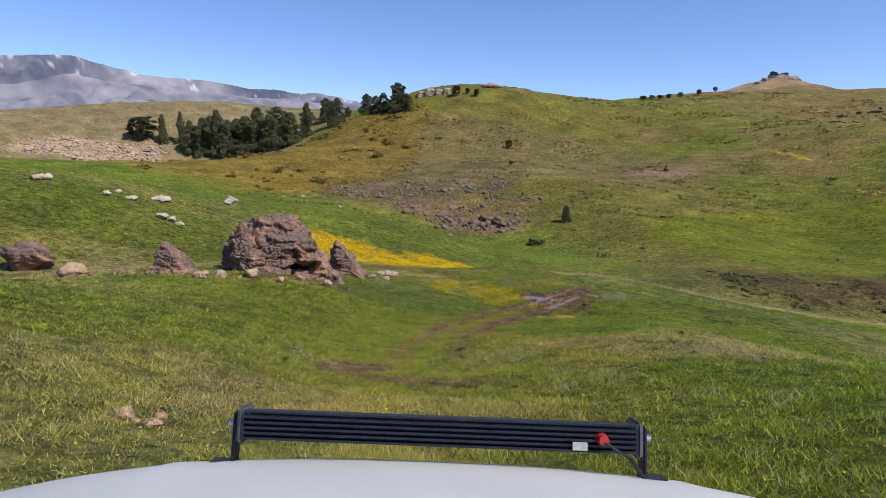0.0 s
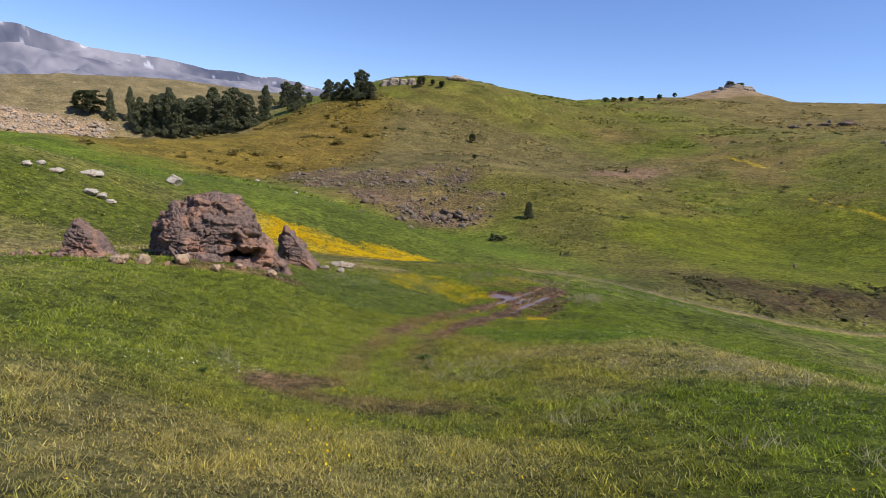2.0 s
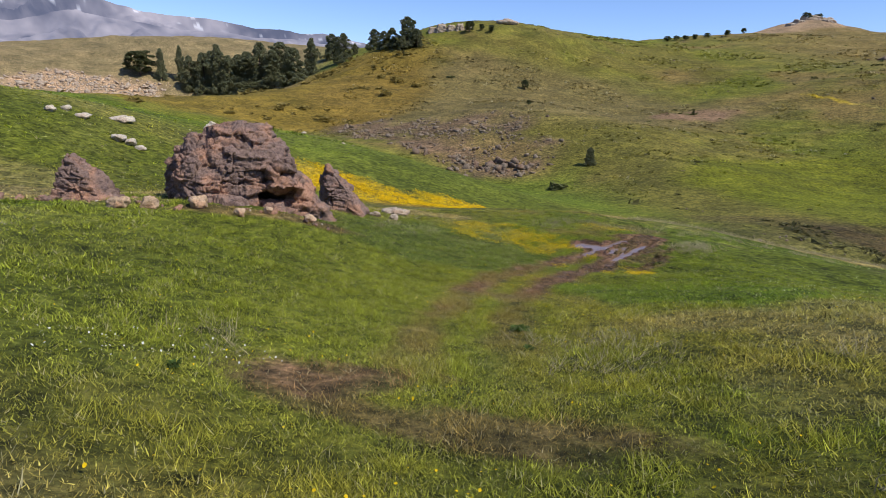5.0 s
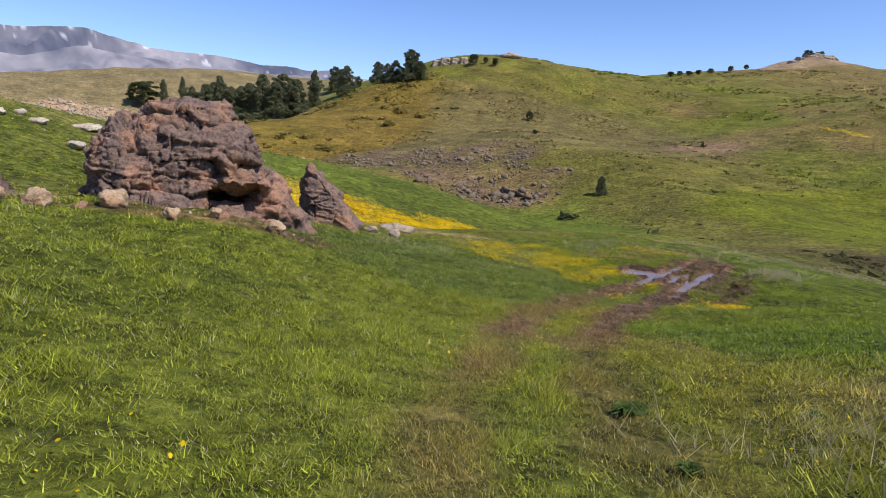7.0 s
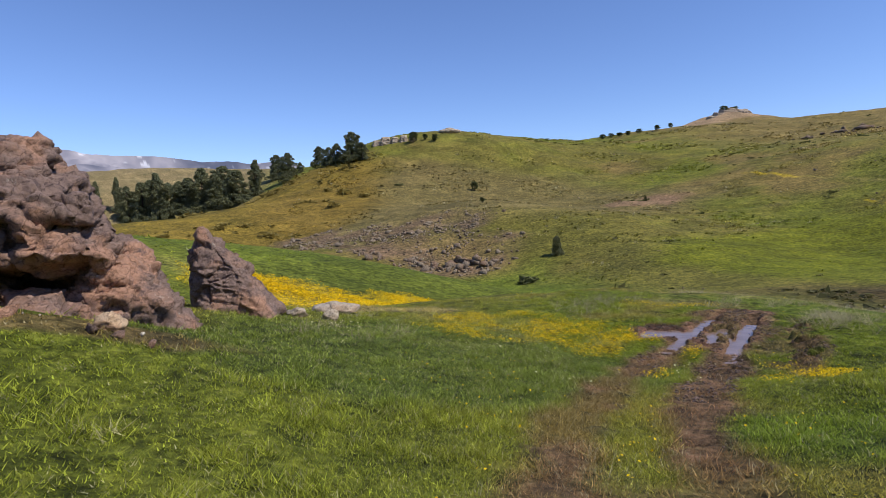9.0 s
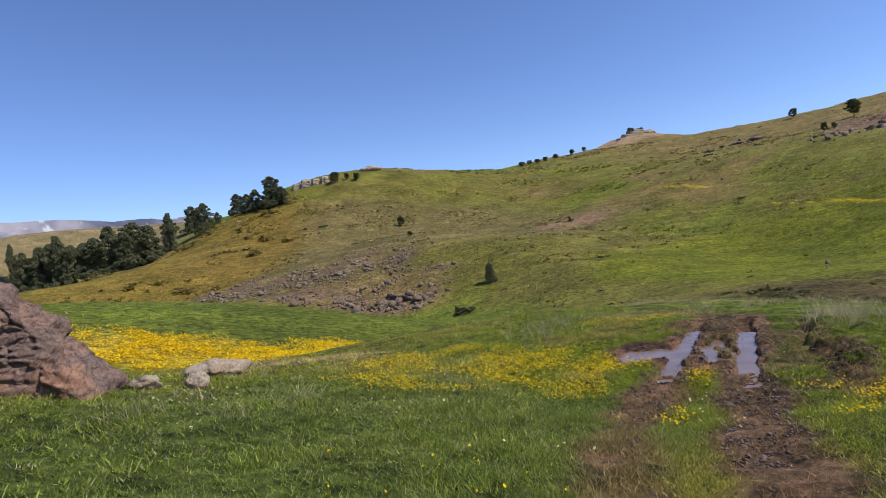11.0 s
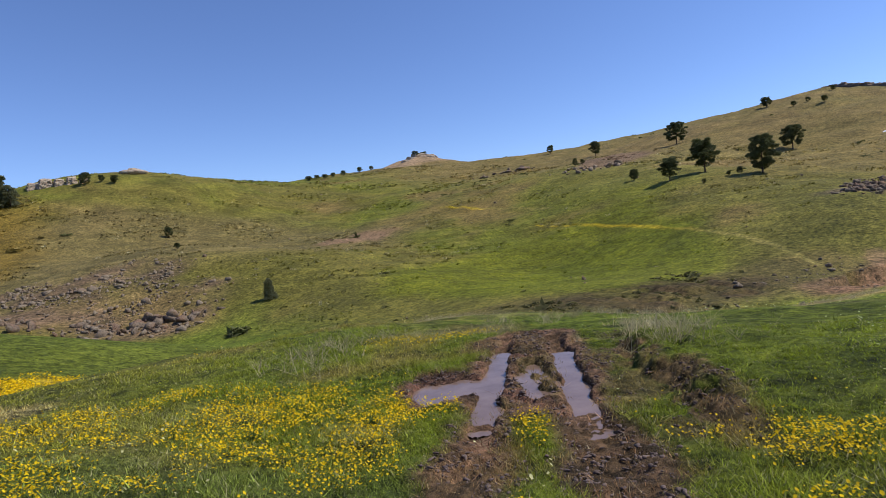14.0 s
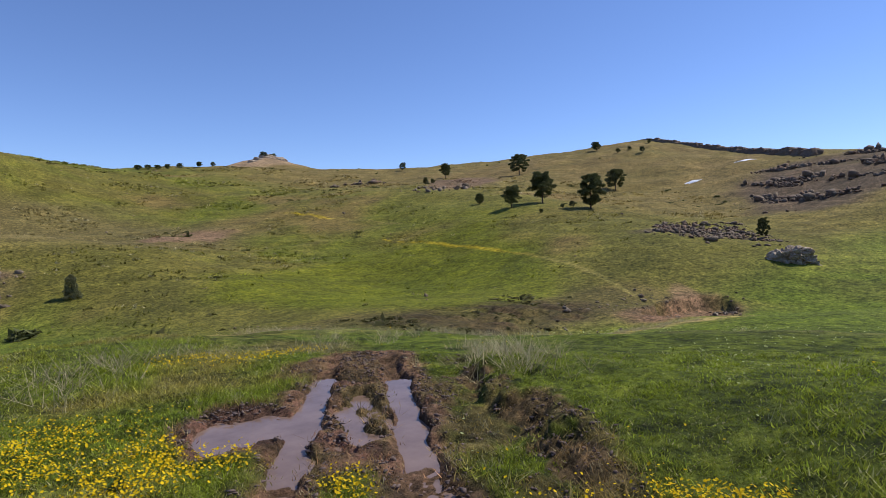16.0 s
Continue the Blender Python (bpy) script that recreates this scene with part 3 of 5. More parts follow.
    c = blend(c, (0.058, 0.100, 0.024), patch(x, y, -0.8, 25.2, 4.2, 3.2, 10, 0.5, 44) * 0.8)
    c = blend(c, LUSH, patch(x, y, -20.0, 36.0, 12, 6, 0, 0.4, 77) * 0.7)
    c = blend(c, (0.072, 0.112, 0.013), patch(x, y, 11.0, 24.5, 7.0, 5.0, 0, 0.4, 78) * 0.8)
    c = blend(c, (0.060, 0.098, 0.012), patch(x, y, -5.0, 65.0, 18, 17, 0, 0.3, 79) * 0.8)
    c = blend(c, (0.62, 0.47, 0.015), yellow_mask(x, y) * 0.3 * smooth(30, 40, y))
    c = c * (1 - 0.14 * np.clip(hill, 0, 1))[:, None]
    c = blend(c, MUD, mud_mask(x, y))
    return np.clip(c * (1.5, 1.26, 1.2), 0.003, 1)


WALK_LINE = ((0.0, 1.5), (-0.3, 5.0), (-1.1, 11.0), (-1.1, 15.5), (-0.4, 19.4), (1.0, 22.2), (3.0, 25.0), (5.0, 28.0), (8.0, 31.0))


def build_land():
    cx, cy = 4.5, 26.0
    az = np.radians(np.concatenate([np.arange(-128, 106, 0.36), np.arange(106, 232, 3.0)]))
    r = np.concatenate([np.arange(0.0, 5.0, 0.045), np.geomspace(5.0, 60, 240), np.geomspace(60.5, 520, 230), np.geomspace(540, 4500, 24)])
    r[0] = 0.01
    a, q = np.meshgrid(az, r)
    x, y = (cx + q * np.sin(a)).ravel(), (cy + q * np.cos(a)).ravel()
    z = ground(x, y)
    na, nr = len(az), len(r)
    i, j = np.meshgrid(np.arange(nr - 1), np.arange(na), indexing="ij")
    j2 = (j + 1) % na
    faces = np.stack([i * na + j, i * na + j2, (i + 1) * na + j2, (i + 1) * na + j], -1).reshape(-1, 4)[:, ::-1]
    # churned, lumpy mud
    mud = mud_mask(x, y)
    z = z + mud * (0.08 * fbm(x, y, 0.22, 3, 19) - 0.006) * smooth(16, 6, np.hypot(x - cx, y - cy)) * (z > WATER + 0.015)
    # near sward's ground colour darkened to stand for shade between the blades, except mud
    sward_shade = 1 - 0.24 * smooth(34, 12, line_distance(x, y, WALK_LINE)[0]) * (1 - mud)
    ob = link_mesh("ground", np.stack([x, y, z], 1), faces, LAND, True, cover(x, y) * sward_shade[:, None])
    return tagged(ob, "rolling spring pasture of green and dry grass with bare mud tracks", "ground", kind="structure")


build_land()


def water():
    m, t, b = material("muddy_water", 0.06)
    v = mapped(t, 1.0)
    t.links.new(ramp(t, noise_node(t, v, 2.5), ((0.3, (0.16, 0.105, 0.08)), (0.7, (0.24, 0.165, 0.13)))), b.inputs["Base Color"])
    bump(t, b, noise_node(t, v, 14.0, 2), 0.08, 0.01)
    b.inputs["IOR"].default_value = 1.33
    return m


WATER_MAT = water()


WATER_LINES = (
    (((4.3, 27.1), (5.0, 27.9), (6.3, 29.3)), "brown rain water standing in a wheel rut and a wide pool beside it"),
    (((5.0, 26.2), (6.0, 27.4), (6.9, 28.5)), "brown rain water standing in a deep wheel rut"),
    (RUT_CROSS, "thin strip of muddy water between two wheel ruts"),
    (RUT_SLANT, "shallow slanting strip of muddy water between two wheel ruts"))


def build_puddles():
    """Thin sheets of water wherever the ford lies below the water level, one for each rut."""
    step = 0.04
    xs, ys = np.arange(2.9, 8.4, step), np.arange(25.2, 30.3, step)
    gx, gy = np.meshgrid(xs, ys, indexing="ij")
    x, y = gx.ravel(), gy.ravel()
    far = np.stack([line_distance(x, y, line)[0] for line, _ in WATER_LINES])
    far[0] = np.minimum(far[0], np.hypot(x - POND[0], y - POND[1]) - 0.5)
    near, wet = far.argmin(0), (ground(x, y) < WATER + 0.05) & (far.min(0) < 0.36)
    for k, (line, label) in enumerate(WATER_LINES):
        keep = wet & (near == k)
        cx, cy = x[keep], y[keep]
        h = step / 2
        v = np.stack([np.stack([cx + sx * h, cy + sy * h, np.full(len(cx), WATER)], 1) for sx, sy in ((-1, -1), (1, -1), (1, 1), (-1, 1))], 1).reshape(-1, 3)
        ids, back = np.unique(np.round(v[:, :2] / step * 2).astype(np.int64), axis=0, return_index=True, return_inverse=True)[1:]
        ob = link_mesh("puddle", v[ids], back.reshape(-1, 4), WATER_MAT, True)
        tagged(ob, label, "puddle", "puddles in the ford", "structure")


build_puddles()


# ---- rocks ----
def cells(p, seeds):
    """Distance to the nearest and second nearest seed, and the nearest one's number."""
    d = ((p[:, None, :] - seeds[None]) ** 2).sum(-1)
    k = np.argpartition(d, 1, 1)[:, :2]
    two = np.take_along_axis(d, k, 1)
    order = np.argsort(two, 1)
    k, two = np.take_along_axis(k, order, 1), np.sqrt(np.take_along_axis(two, order, 1))
    return two[:, 0], two[:, 1], k[:, 0]


def sphere(level):
    bm = bmesh.new()
    bmesh.ops.create_icosphere(bm, subdivisions=level, radius=1)
    v = np.array([p.co for p in bm.verts])
    f = np.array([[q.index for q in t.verts] for t in bm.faces])
    bm.free()
    return v, f


SPHERES = {k: sphere(k) for k in (1, 2, 3, 4, 5, 6, 7)}


def noise3(p, seed=0):
    """Smooth value noise in space."""
    i = np.floor(p).astype(np.int64)
    f = p - i
    f = f * f * (3 - 2 * f)
    out = 0.0
    for dx in (0, 1):
        for dy in (0, 1):
            for dz in (0, 1):
                w = (f[:, 0] if dx else 1 - f[:, 0]) * (f[:, 1] if dy else 1 - f[:, 1]) * (f[:, 2] if dz else 1 - f[:, 2])
                out = out + w * lattice(i[:, 0] + dx + 57 * (i[:, 2] + dz), i[:, 1] + dy - 131 * (i[:, 2] + dz), seed)
    return out - 0.5


def crack(v, out, rng, level, size, blocks, rough):
    """Break a surface into blocks with crevices, at three scales."""
    for count, amp in ((blocks, rough), (blocks * 7, rough * 0.5), (blocks * 40, rough * 0.25)):
        if count > 1500 or (level < 4 and count > blocks * 7):
            count = 1500
        seeds = rng.uniform(-1.15, 1.15, (count, 3)) * size
        parts = [cells(v[s : s + 4000] * (1, 1, 1.3), seeds * (1, 1, 1.3)) for s in range(0, len(v), 4000)]
        d1, d2, k = (np.concatenate(c) for c in zip(*parts))
        lift = rng.uniform(-0.5, 0.5, count)[k]
        unit = (np.prod(size) * 12 / count) ** (1 / 3)
        gap = np.exp(-(((d2 - d1) / (0.16 * unit)) ** 2))
        tilt = ((v - seeds[k]) * rng.normal(size=(count, 3))[k]).sum(1) / unit
        v = v + out * (amp * (lift * 0.8 + 0.9 * np.clip(tilt, -1, 1) - 0.45 * gap))[:, None]
        if level < 4:
            break
    if level >= 4:
        # ledges, and ridged grain at ever finer scales
        unit = max(size) * 0.5
        bed = v[:, 2] / (0.28 * unit) + 1.2 * noise3(v / (0.7 * unit) + 40, 3)
        step = np.abs(bed - np.floor(bed) - 0.5) * 2
        v = v + out * (rough * 0.35 * (smooth(0.15, 0.6, step) - 0.6))[:, None]
        for k, scale in enumerate((0.45, 0.24, 0.13, 0.07)):
            v = v + out * (rough * (0.14, 0.16, 0.16, 0.12)[k] * (0.35 - np.abs(noise3(v / (scale * unit) + 9 * k, 11 + k)) * 2.0))[:, None]
    return v


def rock_mesh(lumps, seed, level, blocks, rough, cuts):
    """One craggy closed surface round several overlapping swells (centre, half sizes) that all hold the first one's centre."""
    rng = np.random.default_rng(seed)
    d, f = SPHERES[level]
    d = d / np.linalg.norm(d, axis=1, keepdims=True)
    c0 = np.array(lumps[0][0], float)
    reach = np.zeros(len(d))
    for c, s in lumps:
        o, s = c0 - np.array(c, float), np.array(s, float)
        a, b2, k = ((d / s) ** 2).sum(1), (d * o / s**2).sum(1), (o**2 / s**2).sum() - 1
        root = b2**2 - a * k
        reach = np.maximum(reach, np.where(root > 0, (-b2 + np.sqrt(np.maximum(root, 0))) / a, 0))
    v = d * reach[:, None]
    size = np.abs(v).max(0)
    for _ in range(cuts):
        n = rng.normal(size=3)
        n /= np.linalg.norm(n)
        top = (v @ n).max() * rng.uniform(0.66, 0.92)
        v = v - np.maximum(v @ n - top, 0)[:, None] * n * 0.93
    v = crack(v, d, rng, level, size, blocks, rough)
    v = v + c0
    return v, f


def rock(name, at, lumps, mat, label, category="rock", group="", seed=1, level=5, turn=0.0, sink=0.0, blocks=40, rough=0.12, cuts=6):
    v, f = rock_mesh(lumps, seed, level, blocks, rough, cuts)
    c, s = math.cos(radians(turn)), math.sin(radians(turn))
    v = v @ np.array([[c, s, 0], [-s, c, 0], [0, 0, 1]])
    ob = link_mesh(name, v, f, mat, False)
    ob.location = (at[0], at[1], float(ground(at[0], at[1])) - sink)
    return tagged(ob, label, category, group)


def boulder(at, wide, tall, mat, label, seed, deep=None, level=3, turn=0.0, group="", rough=None, name="boulder"):
    """A single loose stone of that width and height, bedded in the ground."""
    deep = deep or wide * 0.7
    return rock(name, at, (((0, 0, tall * 0.35), (wide / 2, deep / 2, tall * 0.65)),), mat, label, "rock", group, seed, level, turn, 0.0, 12, rough if rough is not None else wide * 0.05, 12)


def worley(p, seed):
    """Blocky cells: distances to the nearest and second nearest jittered seed, the way from the nearest and its number."""
    i = np.floor(p).astype(np.int64)
    best, second = np.full(len(p), 9.0), np.full(len(p), 9.0)
    way, number = np.zeros((len(p), 3)), np.zeros(len(p), np.int64)
    for dx in (-1, 0, 1):
        for dy in (-1, 0, 1):
            for dz in (-1, 0, 1):
                x, y, z = i[:, 0] + dx, i[:, 1] + dy, i[:, 2] + dz
                u, w = x + 57 * z, y - 131 * z
                spot = np.stack([x + lattice(u, w, seed), y + lattice(u, w, seed + 1), z + lattice(u, w, seed + 2)], 1)
                d = (np.abs(p - spot) ** 3).sum(1) ** (1 / 3)
                closer = d < best
                second = np.where(closer, best, np.minimum(second, d))
                best = np.where(closer, d, best)
                way[closer] = (p - spot)[closer]
                number[closer] = (u * 7919 + w * 104729)[closer]
    return best, second, way, number


TILT = np.array(Euler((0.16, -0.22, 0.5)).to_matrix())


def hewn(centre, planes, seed, level=6, units=(0.7, 0.3, 0.13), rough=1.0, beds=0.5):
    """A block bounded by planes (point, normal), split into bedded courses and broken into tilted facets with narrow joints."""
    d, f = SPHERES[level]
    c0 = np.array(centre, float)
    reaches, normals = [], []
    for point, normal in planes:
        n = np.array(normal, float) / np.linalg.norm(normal)
        along = d @ n
        reaches.append(np.where(along > 0.02, ((np.array(point, float) - c0) @ n) / np.maximum(along, 0.02), 9.0))
        normals.append(n)
    reaches = np.array(reaches)
    reach = reaches.min(0)
    weight = np.exp(-(reaches / reach - 1) / 0.06)
    out = weight.T @ np.array(normals)
    out /= np.linalg.norm(out, axis=1, keepdims=True)
    # worn corners
    v = d * (-0.045 * np.log(np.exp(-(reaches / reach - 1) / 0.045).sum(0)) * reach + reach)[:, None]
    steep = 1 - np.abs(out[:, 2]) ** 2
    # courses of uneven height, each set back or proud
    q = v + c0
    level_ = q[:, 2] + 0.12 * q[:, 0] + 0.35 * noise3(q / 0.9 + 21, seed)
    for step, amp in ((0.46, 0.11), (0.19, 0.05)):
        course = np.floor(level_ / step)
        k = course.astype(np.int64)
        part_of = level_ / step - course
        setback = lattice(k, k * 3 + seed, seed + 7) - 0.5
        v = v + out * (beds * amp * steep * (setback - 0.9 * smooth(0.14, 0.0, np.minimum(part_of, 1 - part_of))))[:, None]
    for k, unit in enumerate(units):
        q = (v + c0) @ TILT.T
        q = q / unit * (1, 1, 1.55) + 0.2 * noise3(q / unit * 1.4 + 31, seed + 50 + k)[:, None] + 100
        near, next_, way, number = worley(q, seed * 17 + 5 * k)
        lean = np.stack([lattice(number, number // 7 + k, seed + m) for m in (3, 4, 5)], 1) * 2 - 1
        lift = lattice(number, number // 3, seed + 9) - 0.5
        gap = smooth(0.09, 0.0, next_ - near)
        high = 0.56 * (lean * way).sum(1) + 0.42 * lift - 0.22 * gap - 0.04
        v = v + out * (rough * unit * (0.46, 0.42, 0.34)[k] * high)[:, None]
    v = v + out * (rough * 0.008 * noise3(v / 0.07 + 70, seed))[:, None]
    return v + c0, f


# the great crag beside the way, of several fused blocks
crag = new("crag")
crag.matrix_basis = Matrix.Translation((-6.85, 23.8, -5.42)) @ Matrix.Rotation(radians(26), 4, "Z")
CRAG = (
    ("main_block", (-0.6, 0.2, 0.9), (((-1.98, 0, 0.6), (-1, -0.1, 0.0)), ((-1.86, 0, 1.3), (-0.9, -0.1, 0.45)), ((-1.35, 0, 1.82), (-0.5, -0.15, 0.85)), ((-0.5, 0.5, 2.0), (-0.08, -0.25, 1)),
        ((-0.5, -1.15, 0.4), (0.05, -1, 0.28)), ((-0.6, -0.80, 1.4), (0.02, -0.75, 0.66)), ((-1.6, -0.85, 0.7), (-0.75, -0.75, 0.12)), ((0.85, 0, 1.5), (0.93, -0.1, -0.35)),
        ((1.0, 0, 1.75), (0.75, 0, 0.65)), ((0, 1.5, 0.5), (0, 1, 0.15)), ((0, 0, -0.6), (0, 0, -1))), 7),
    ("cap_block", (-0.1, 0.6, 1.95), (((-0.1, 0.6, 2.36), (-0.04, -0.10, 1)), ((-0.98, 0.5, 2.1), (-0.85, -0.2, 0.6)), ((0.98, 0.6, 2.0), (1, -0.1, 0.28)),
        ((-0.1, -0.42, 1.95), (-0.05, -1, 0.35)), ((0.6, -0.25, 2.0), (0.65, -0.85, 0.3)), ((0, 1.4, 2), (0, 1, 0.3)), ((0, 0, 1.4), (0, 0, -1))), 6),
    ("ledge_block", (0.25, -0.2, 1.5), (((0.2, -0.3, 1.80), (0.10, -0.22, 1)), ((1.32, 0, 1.5), (1, -0.2, 0.35)), ((0.2, -1.02, 1.4), (0.1, -1, 0.3)), ((-0.85, 0, 1.5), (-1, -0.3, 0.2)), ((0, 1.1, 1.5), (0, 1, 0)), ((0, 0, 0.95), (0.1, -0.2, -1))), 6),
    ("shoulder_block", (1.15, -0.25, 0.9), (((1.52, 0, 1.0), (0.9, -0.15, 0.5)), ((1.2, -0.2, 1.34), (0.32, -0.3, 1)), ((1.1, -1.22, 0.95), (0.1, -1, 0.42)), ((1.66, 0, 0.7), (1, -0.1, -0.1)),
        ((1.15, -1.0, 0.60), (-0.1, -0.35, -0.92)), ((0.35, 0, 0.9), (-1, -0.2, -0.1)), ((0, 1.0, 0.9), (0, 1, 0.2))), 6),
    ("foot_block", (1.75, -0.15, 0.15), (((1.55, -0.3, 0.70), (0.62, -0.22, 0.78)), ((1.05, -0.6, 0.1), (-0.95, -0.25, 0.32)), ((1.7, -1.05, 0.1), (0.18, -1, 0.30)), ((2.35, 0, -0.1), (1, -0.1, 0.55)),
        ((2, 1.1, 0.2), (0, 1, 0.3)), ((0, 0, -0.8), (0, 0, -1))), 6),
    ("front_block", (-0.85, -1.1, 0.0), (((-0.85, -1.1, 0.48), (0.05, -0.35, 1)), ((-0.85, -1.5, 0.1), (0.1, -1, 0.25)), ((0.0, -1.1, 0.1), (1, -0.3, 0.35)), ((-1.75, -1.0, 0.1), (-1, -0.3, 0.4)), ((0, -0.3, 0), (0, 1, 0)), ((0, 0, -0.6), (0, 0, -1))), 5),
    ("toe_block", (0.75, -1.2, -0.1), (((0.75, -1.2, 0.16), (0.1, -0.3, 1)), ((0.75, -1.5, 0.0), (0.1, -1, 0.3)), ((1.3, -1.2, 0.0), (1, -0.3, 0.4)), ((0.2, -1.2, 0.0), (-1, -0.2, 0.4)), ((0, -0.6, 0), (0, 1, 0)), ((0, 0, -0.6), (0, 0, -1))), 5))
for k, (name, centre, planes, level) in enumerate(CRAG):
    v, f = hewn(centre, planes, 11 + k, level)
    link_mesh(name, v, f, ROCK_RED, False, parent=crag)
v, f = hewn((1.42, -0.75, 1.3), (((1.42, -0.75, 1.48), (0, 0, 1)), ((1.56, 0, 1.3), (1, 0, 0.2)), ((1.26, 0, 1.3), (-1, 0, 0.2)), ((0, -0.9, 1.3), (0, -1, 0)), ((0, -0.6, 1.3), (0, 1, 0)), ((0, 0, 1.05), (0, 0, -1))), 19, 4, (0.2, 0.1), 0.8, 0.0)
link_mesh("knob", v + (-0.2, 0, 0.04), f, ROCK_RED, False, parent=crag)
tagged(crag, "tall weathered red-brown crag with deep cracks and a shadowed hollow", "rock")
v, f = hewn((-0.35, 0, 0.6), (((-1.06, 0, 0.75), (-1, -0.1, -0.06)), ((-0.98, 0, 1.35), (-0.9, 0, 0.42)), ((-0.72, 0, 1.76), (-0.1, 0, 1)), ((-0.46, 0, 1.58), (0.83, -0.05, 0.56)), ((0.1, 0, 0.78), (0.78, -0.06, 0.62)),
    ((0.62, 0, 0.2), (1, 0, 0.1)), ((-0.4, -0.5, 0.4), (0.15, -1, 0.22)), ((-0.8, -0.35, 0.6), (-0.7, -0.8, 0.1)), ((-0.4, 0.5, 0.4), (0, 1, 0.25)), ((0, 0, -0.5), (0, 0, -1))), 23, 6, (0.6, 0.24, 0.1), 0.62, 0.3)
ob = link_mesh("standing_stone", v, f, ROCK_RED, False)
ob.location = (-4.35, 27.3, float(ground(-4.35, 27.3)))
tagged(ob, "leaning pointed red-brown stone with a pale lichened side", "rock")


# ---- pines ----
def clump_faces(centres, size, rng, blades=14, flat=0.8):
    """Needle tufts: small crossed blades round each centre, as one array of triangles."""
    n = len(centres)
    d = rng.normal(size=(n, blades, 3))
    d[..., 2] = d[..., 2] * flat + 0.15
    d /= np.linalg.norm(d, axis=-1, keepdims=True)
    w = np.cross(d, rng.normal(size=(n, blades, 3)))
    w /= np.linalg.norm(w, axis=-1, keepdims=True)
    length = size * rng.uniform(0.6, 1.2, (n, blades, 1))
    c = centres[:, None, :]
    a, b, e = c + d * length * 0.1 - w * length * 0.3, c + d * length * 0.1 + w * length * 0.3, c + d * length
    v = np.stack([a, b, e], 2).reshape(-1, 3)
    return v, np.arange(len(v)).reshape(-1, 3)


def tube(points, radii, sides=7):
    v, f = [], []
    for k, (p, r) in enumerate(zip(points, radii)):
        for s in range(sides):
            a = 2 * math.pi * s / sides
            v.append((p[0] + r * math.cos(a), p[1] + r * math.sin(a), p[2]))
    for k in range(len(points) - 1):
        for s in range(sides):
            s2 = (s + 1) % sides
            f.append((k * sides + s, k * sides + s2, (k + 1) * sides + s2, (k + 1) * sides + s))
    return v, f


def pine(tall, wide, seed, mat, tufts=2400, bare=0.12, label="", cone=False):
    """A pine: trunk, limbs, and a crown of needle tufts gathered in boughs of uneven size."""
    rng = np.random.default_rng(seed)
    root = new("pine_tree")
    lean = rng.uniform(-0.04, 0.04, 2) * tall
    v, f = tube([(lean[0] * k * k, lean[1] * k * k, tall * 0.95 * k - 0.3 * (k == 0)) for k in np.linspace(0, 1, 7)], [0.026 * tall * (1 - 0.9 * k) for k in np.linspace(0, 1, 7)])
    vs, fs, centres = [np.array(v)], [np.array(f)], []
    n, count = len(v), 70 if cone else 46
    for m in range(count):
        u = ((m + rng.uniform(0, 1)) / count) ** (1.15 if cone else 0.9)
        h = bare + (1.0 - bare) * u
        if cone:
            env = wide * (0.14 + 0.95 * (1 - u) ** 0.5) * (0.84 + 0.16 * math.sin(9 * u + seed))
            bough = wide * (0.30 - 0.12 * u) * rng.uniform(0.6, 1.15)
        else:
            env = wide * (0.30 + 0.78 * math.sin(math.pi * (0.12 + 0.80 * u ** 0.8)) ** 0.7) * (0.85 if u < 0.08 else 1)
            bough = wide * rng.uniform(0.18, 0.36)
        a = 2.4 * m + rng.uniform(-0.5, 0.5)
        reach = max(0.0, env * rng.uniform(0.55, 1.18) - bough * 0.7)
        base = np.array((lean[0] * h * h, lean[1] * h * h, tall * (h - 0.05)))
        tip = base + (reach * math.cos(a), reach * math.sin(a), reach * (0.10 if cone else 0.28) + (0 if cone else -0.02 * tall * u))
        lv, lf = tube([base + (tip - base) * k for k in (0, 0.5, 1)], [0.009 * tall * (1 - h * 0.6), 0.005 * tall, 0.002 * tall], 4)
        vs.append(np.array(lv)), fs.append(np.array(lf) + n)
        n += len(lv)
        each = int(tufts / count * (0.6 + 0.6 * env / wide))
        d = rng.normal(size=(each, 3))
        d[:, 2] = d[:, 2] * 0.9 + 0.25
        d *= (rng.uniform(0.35, 1, (each, 1)) ** 0.4) / np.linalg.norm(d, axis=1, keepdims=True)
        centres.append(tip + d * bough * (1.0, 1.0, 0.72 if cone else 0.50))
    link_mesh("trunk", np.concatenate(vs), np.concatenate(fs), BARK, True, parent=root)
    cv, cf = clump_faces(np.concatenate(centres), wide * 0.085, rng, 7)
    link_mesh("crown", cv, cf, mat, False, parent=root)
    return tagged(root, label or "dark green pine with a dense rounded crown", "tree")


def plant(protos, places, group, label, turn=7):
    """Stand copies of the model trees at places (x, y, height, width)."""
    rng = np.random.default_rng(turn)
    for k, (x, y, tall, wide) in enumerate(places):
        ob = protos[k % len(protos)]
        m = Matrix.Translation((x, y, float(ground(x, y)) - 0.05 * tall)) @ Matrix.Rotation(rng.uniform(0, 6.28), 4, "Z") @ Matrix.Diagonal((wide / 4.2, wide / 4.2, tall / 5, 1))
        c = copy_thing(ob, m)
        tagged(c, label, group=group)


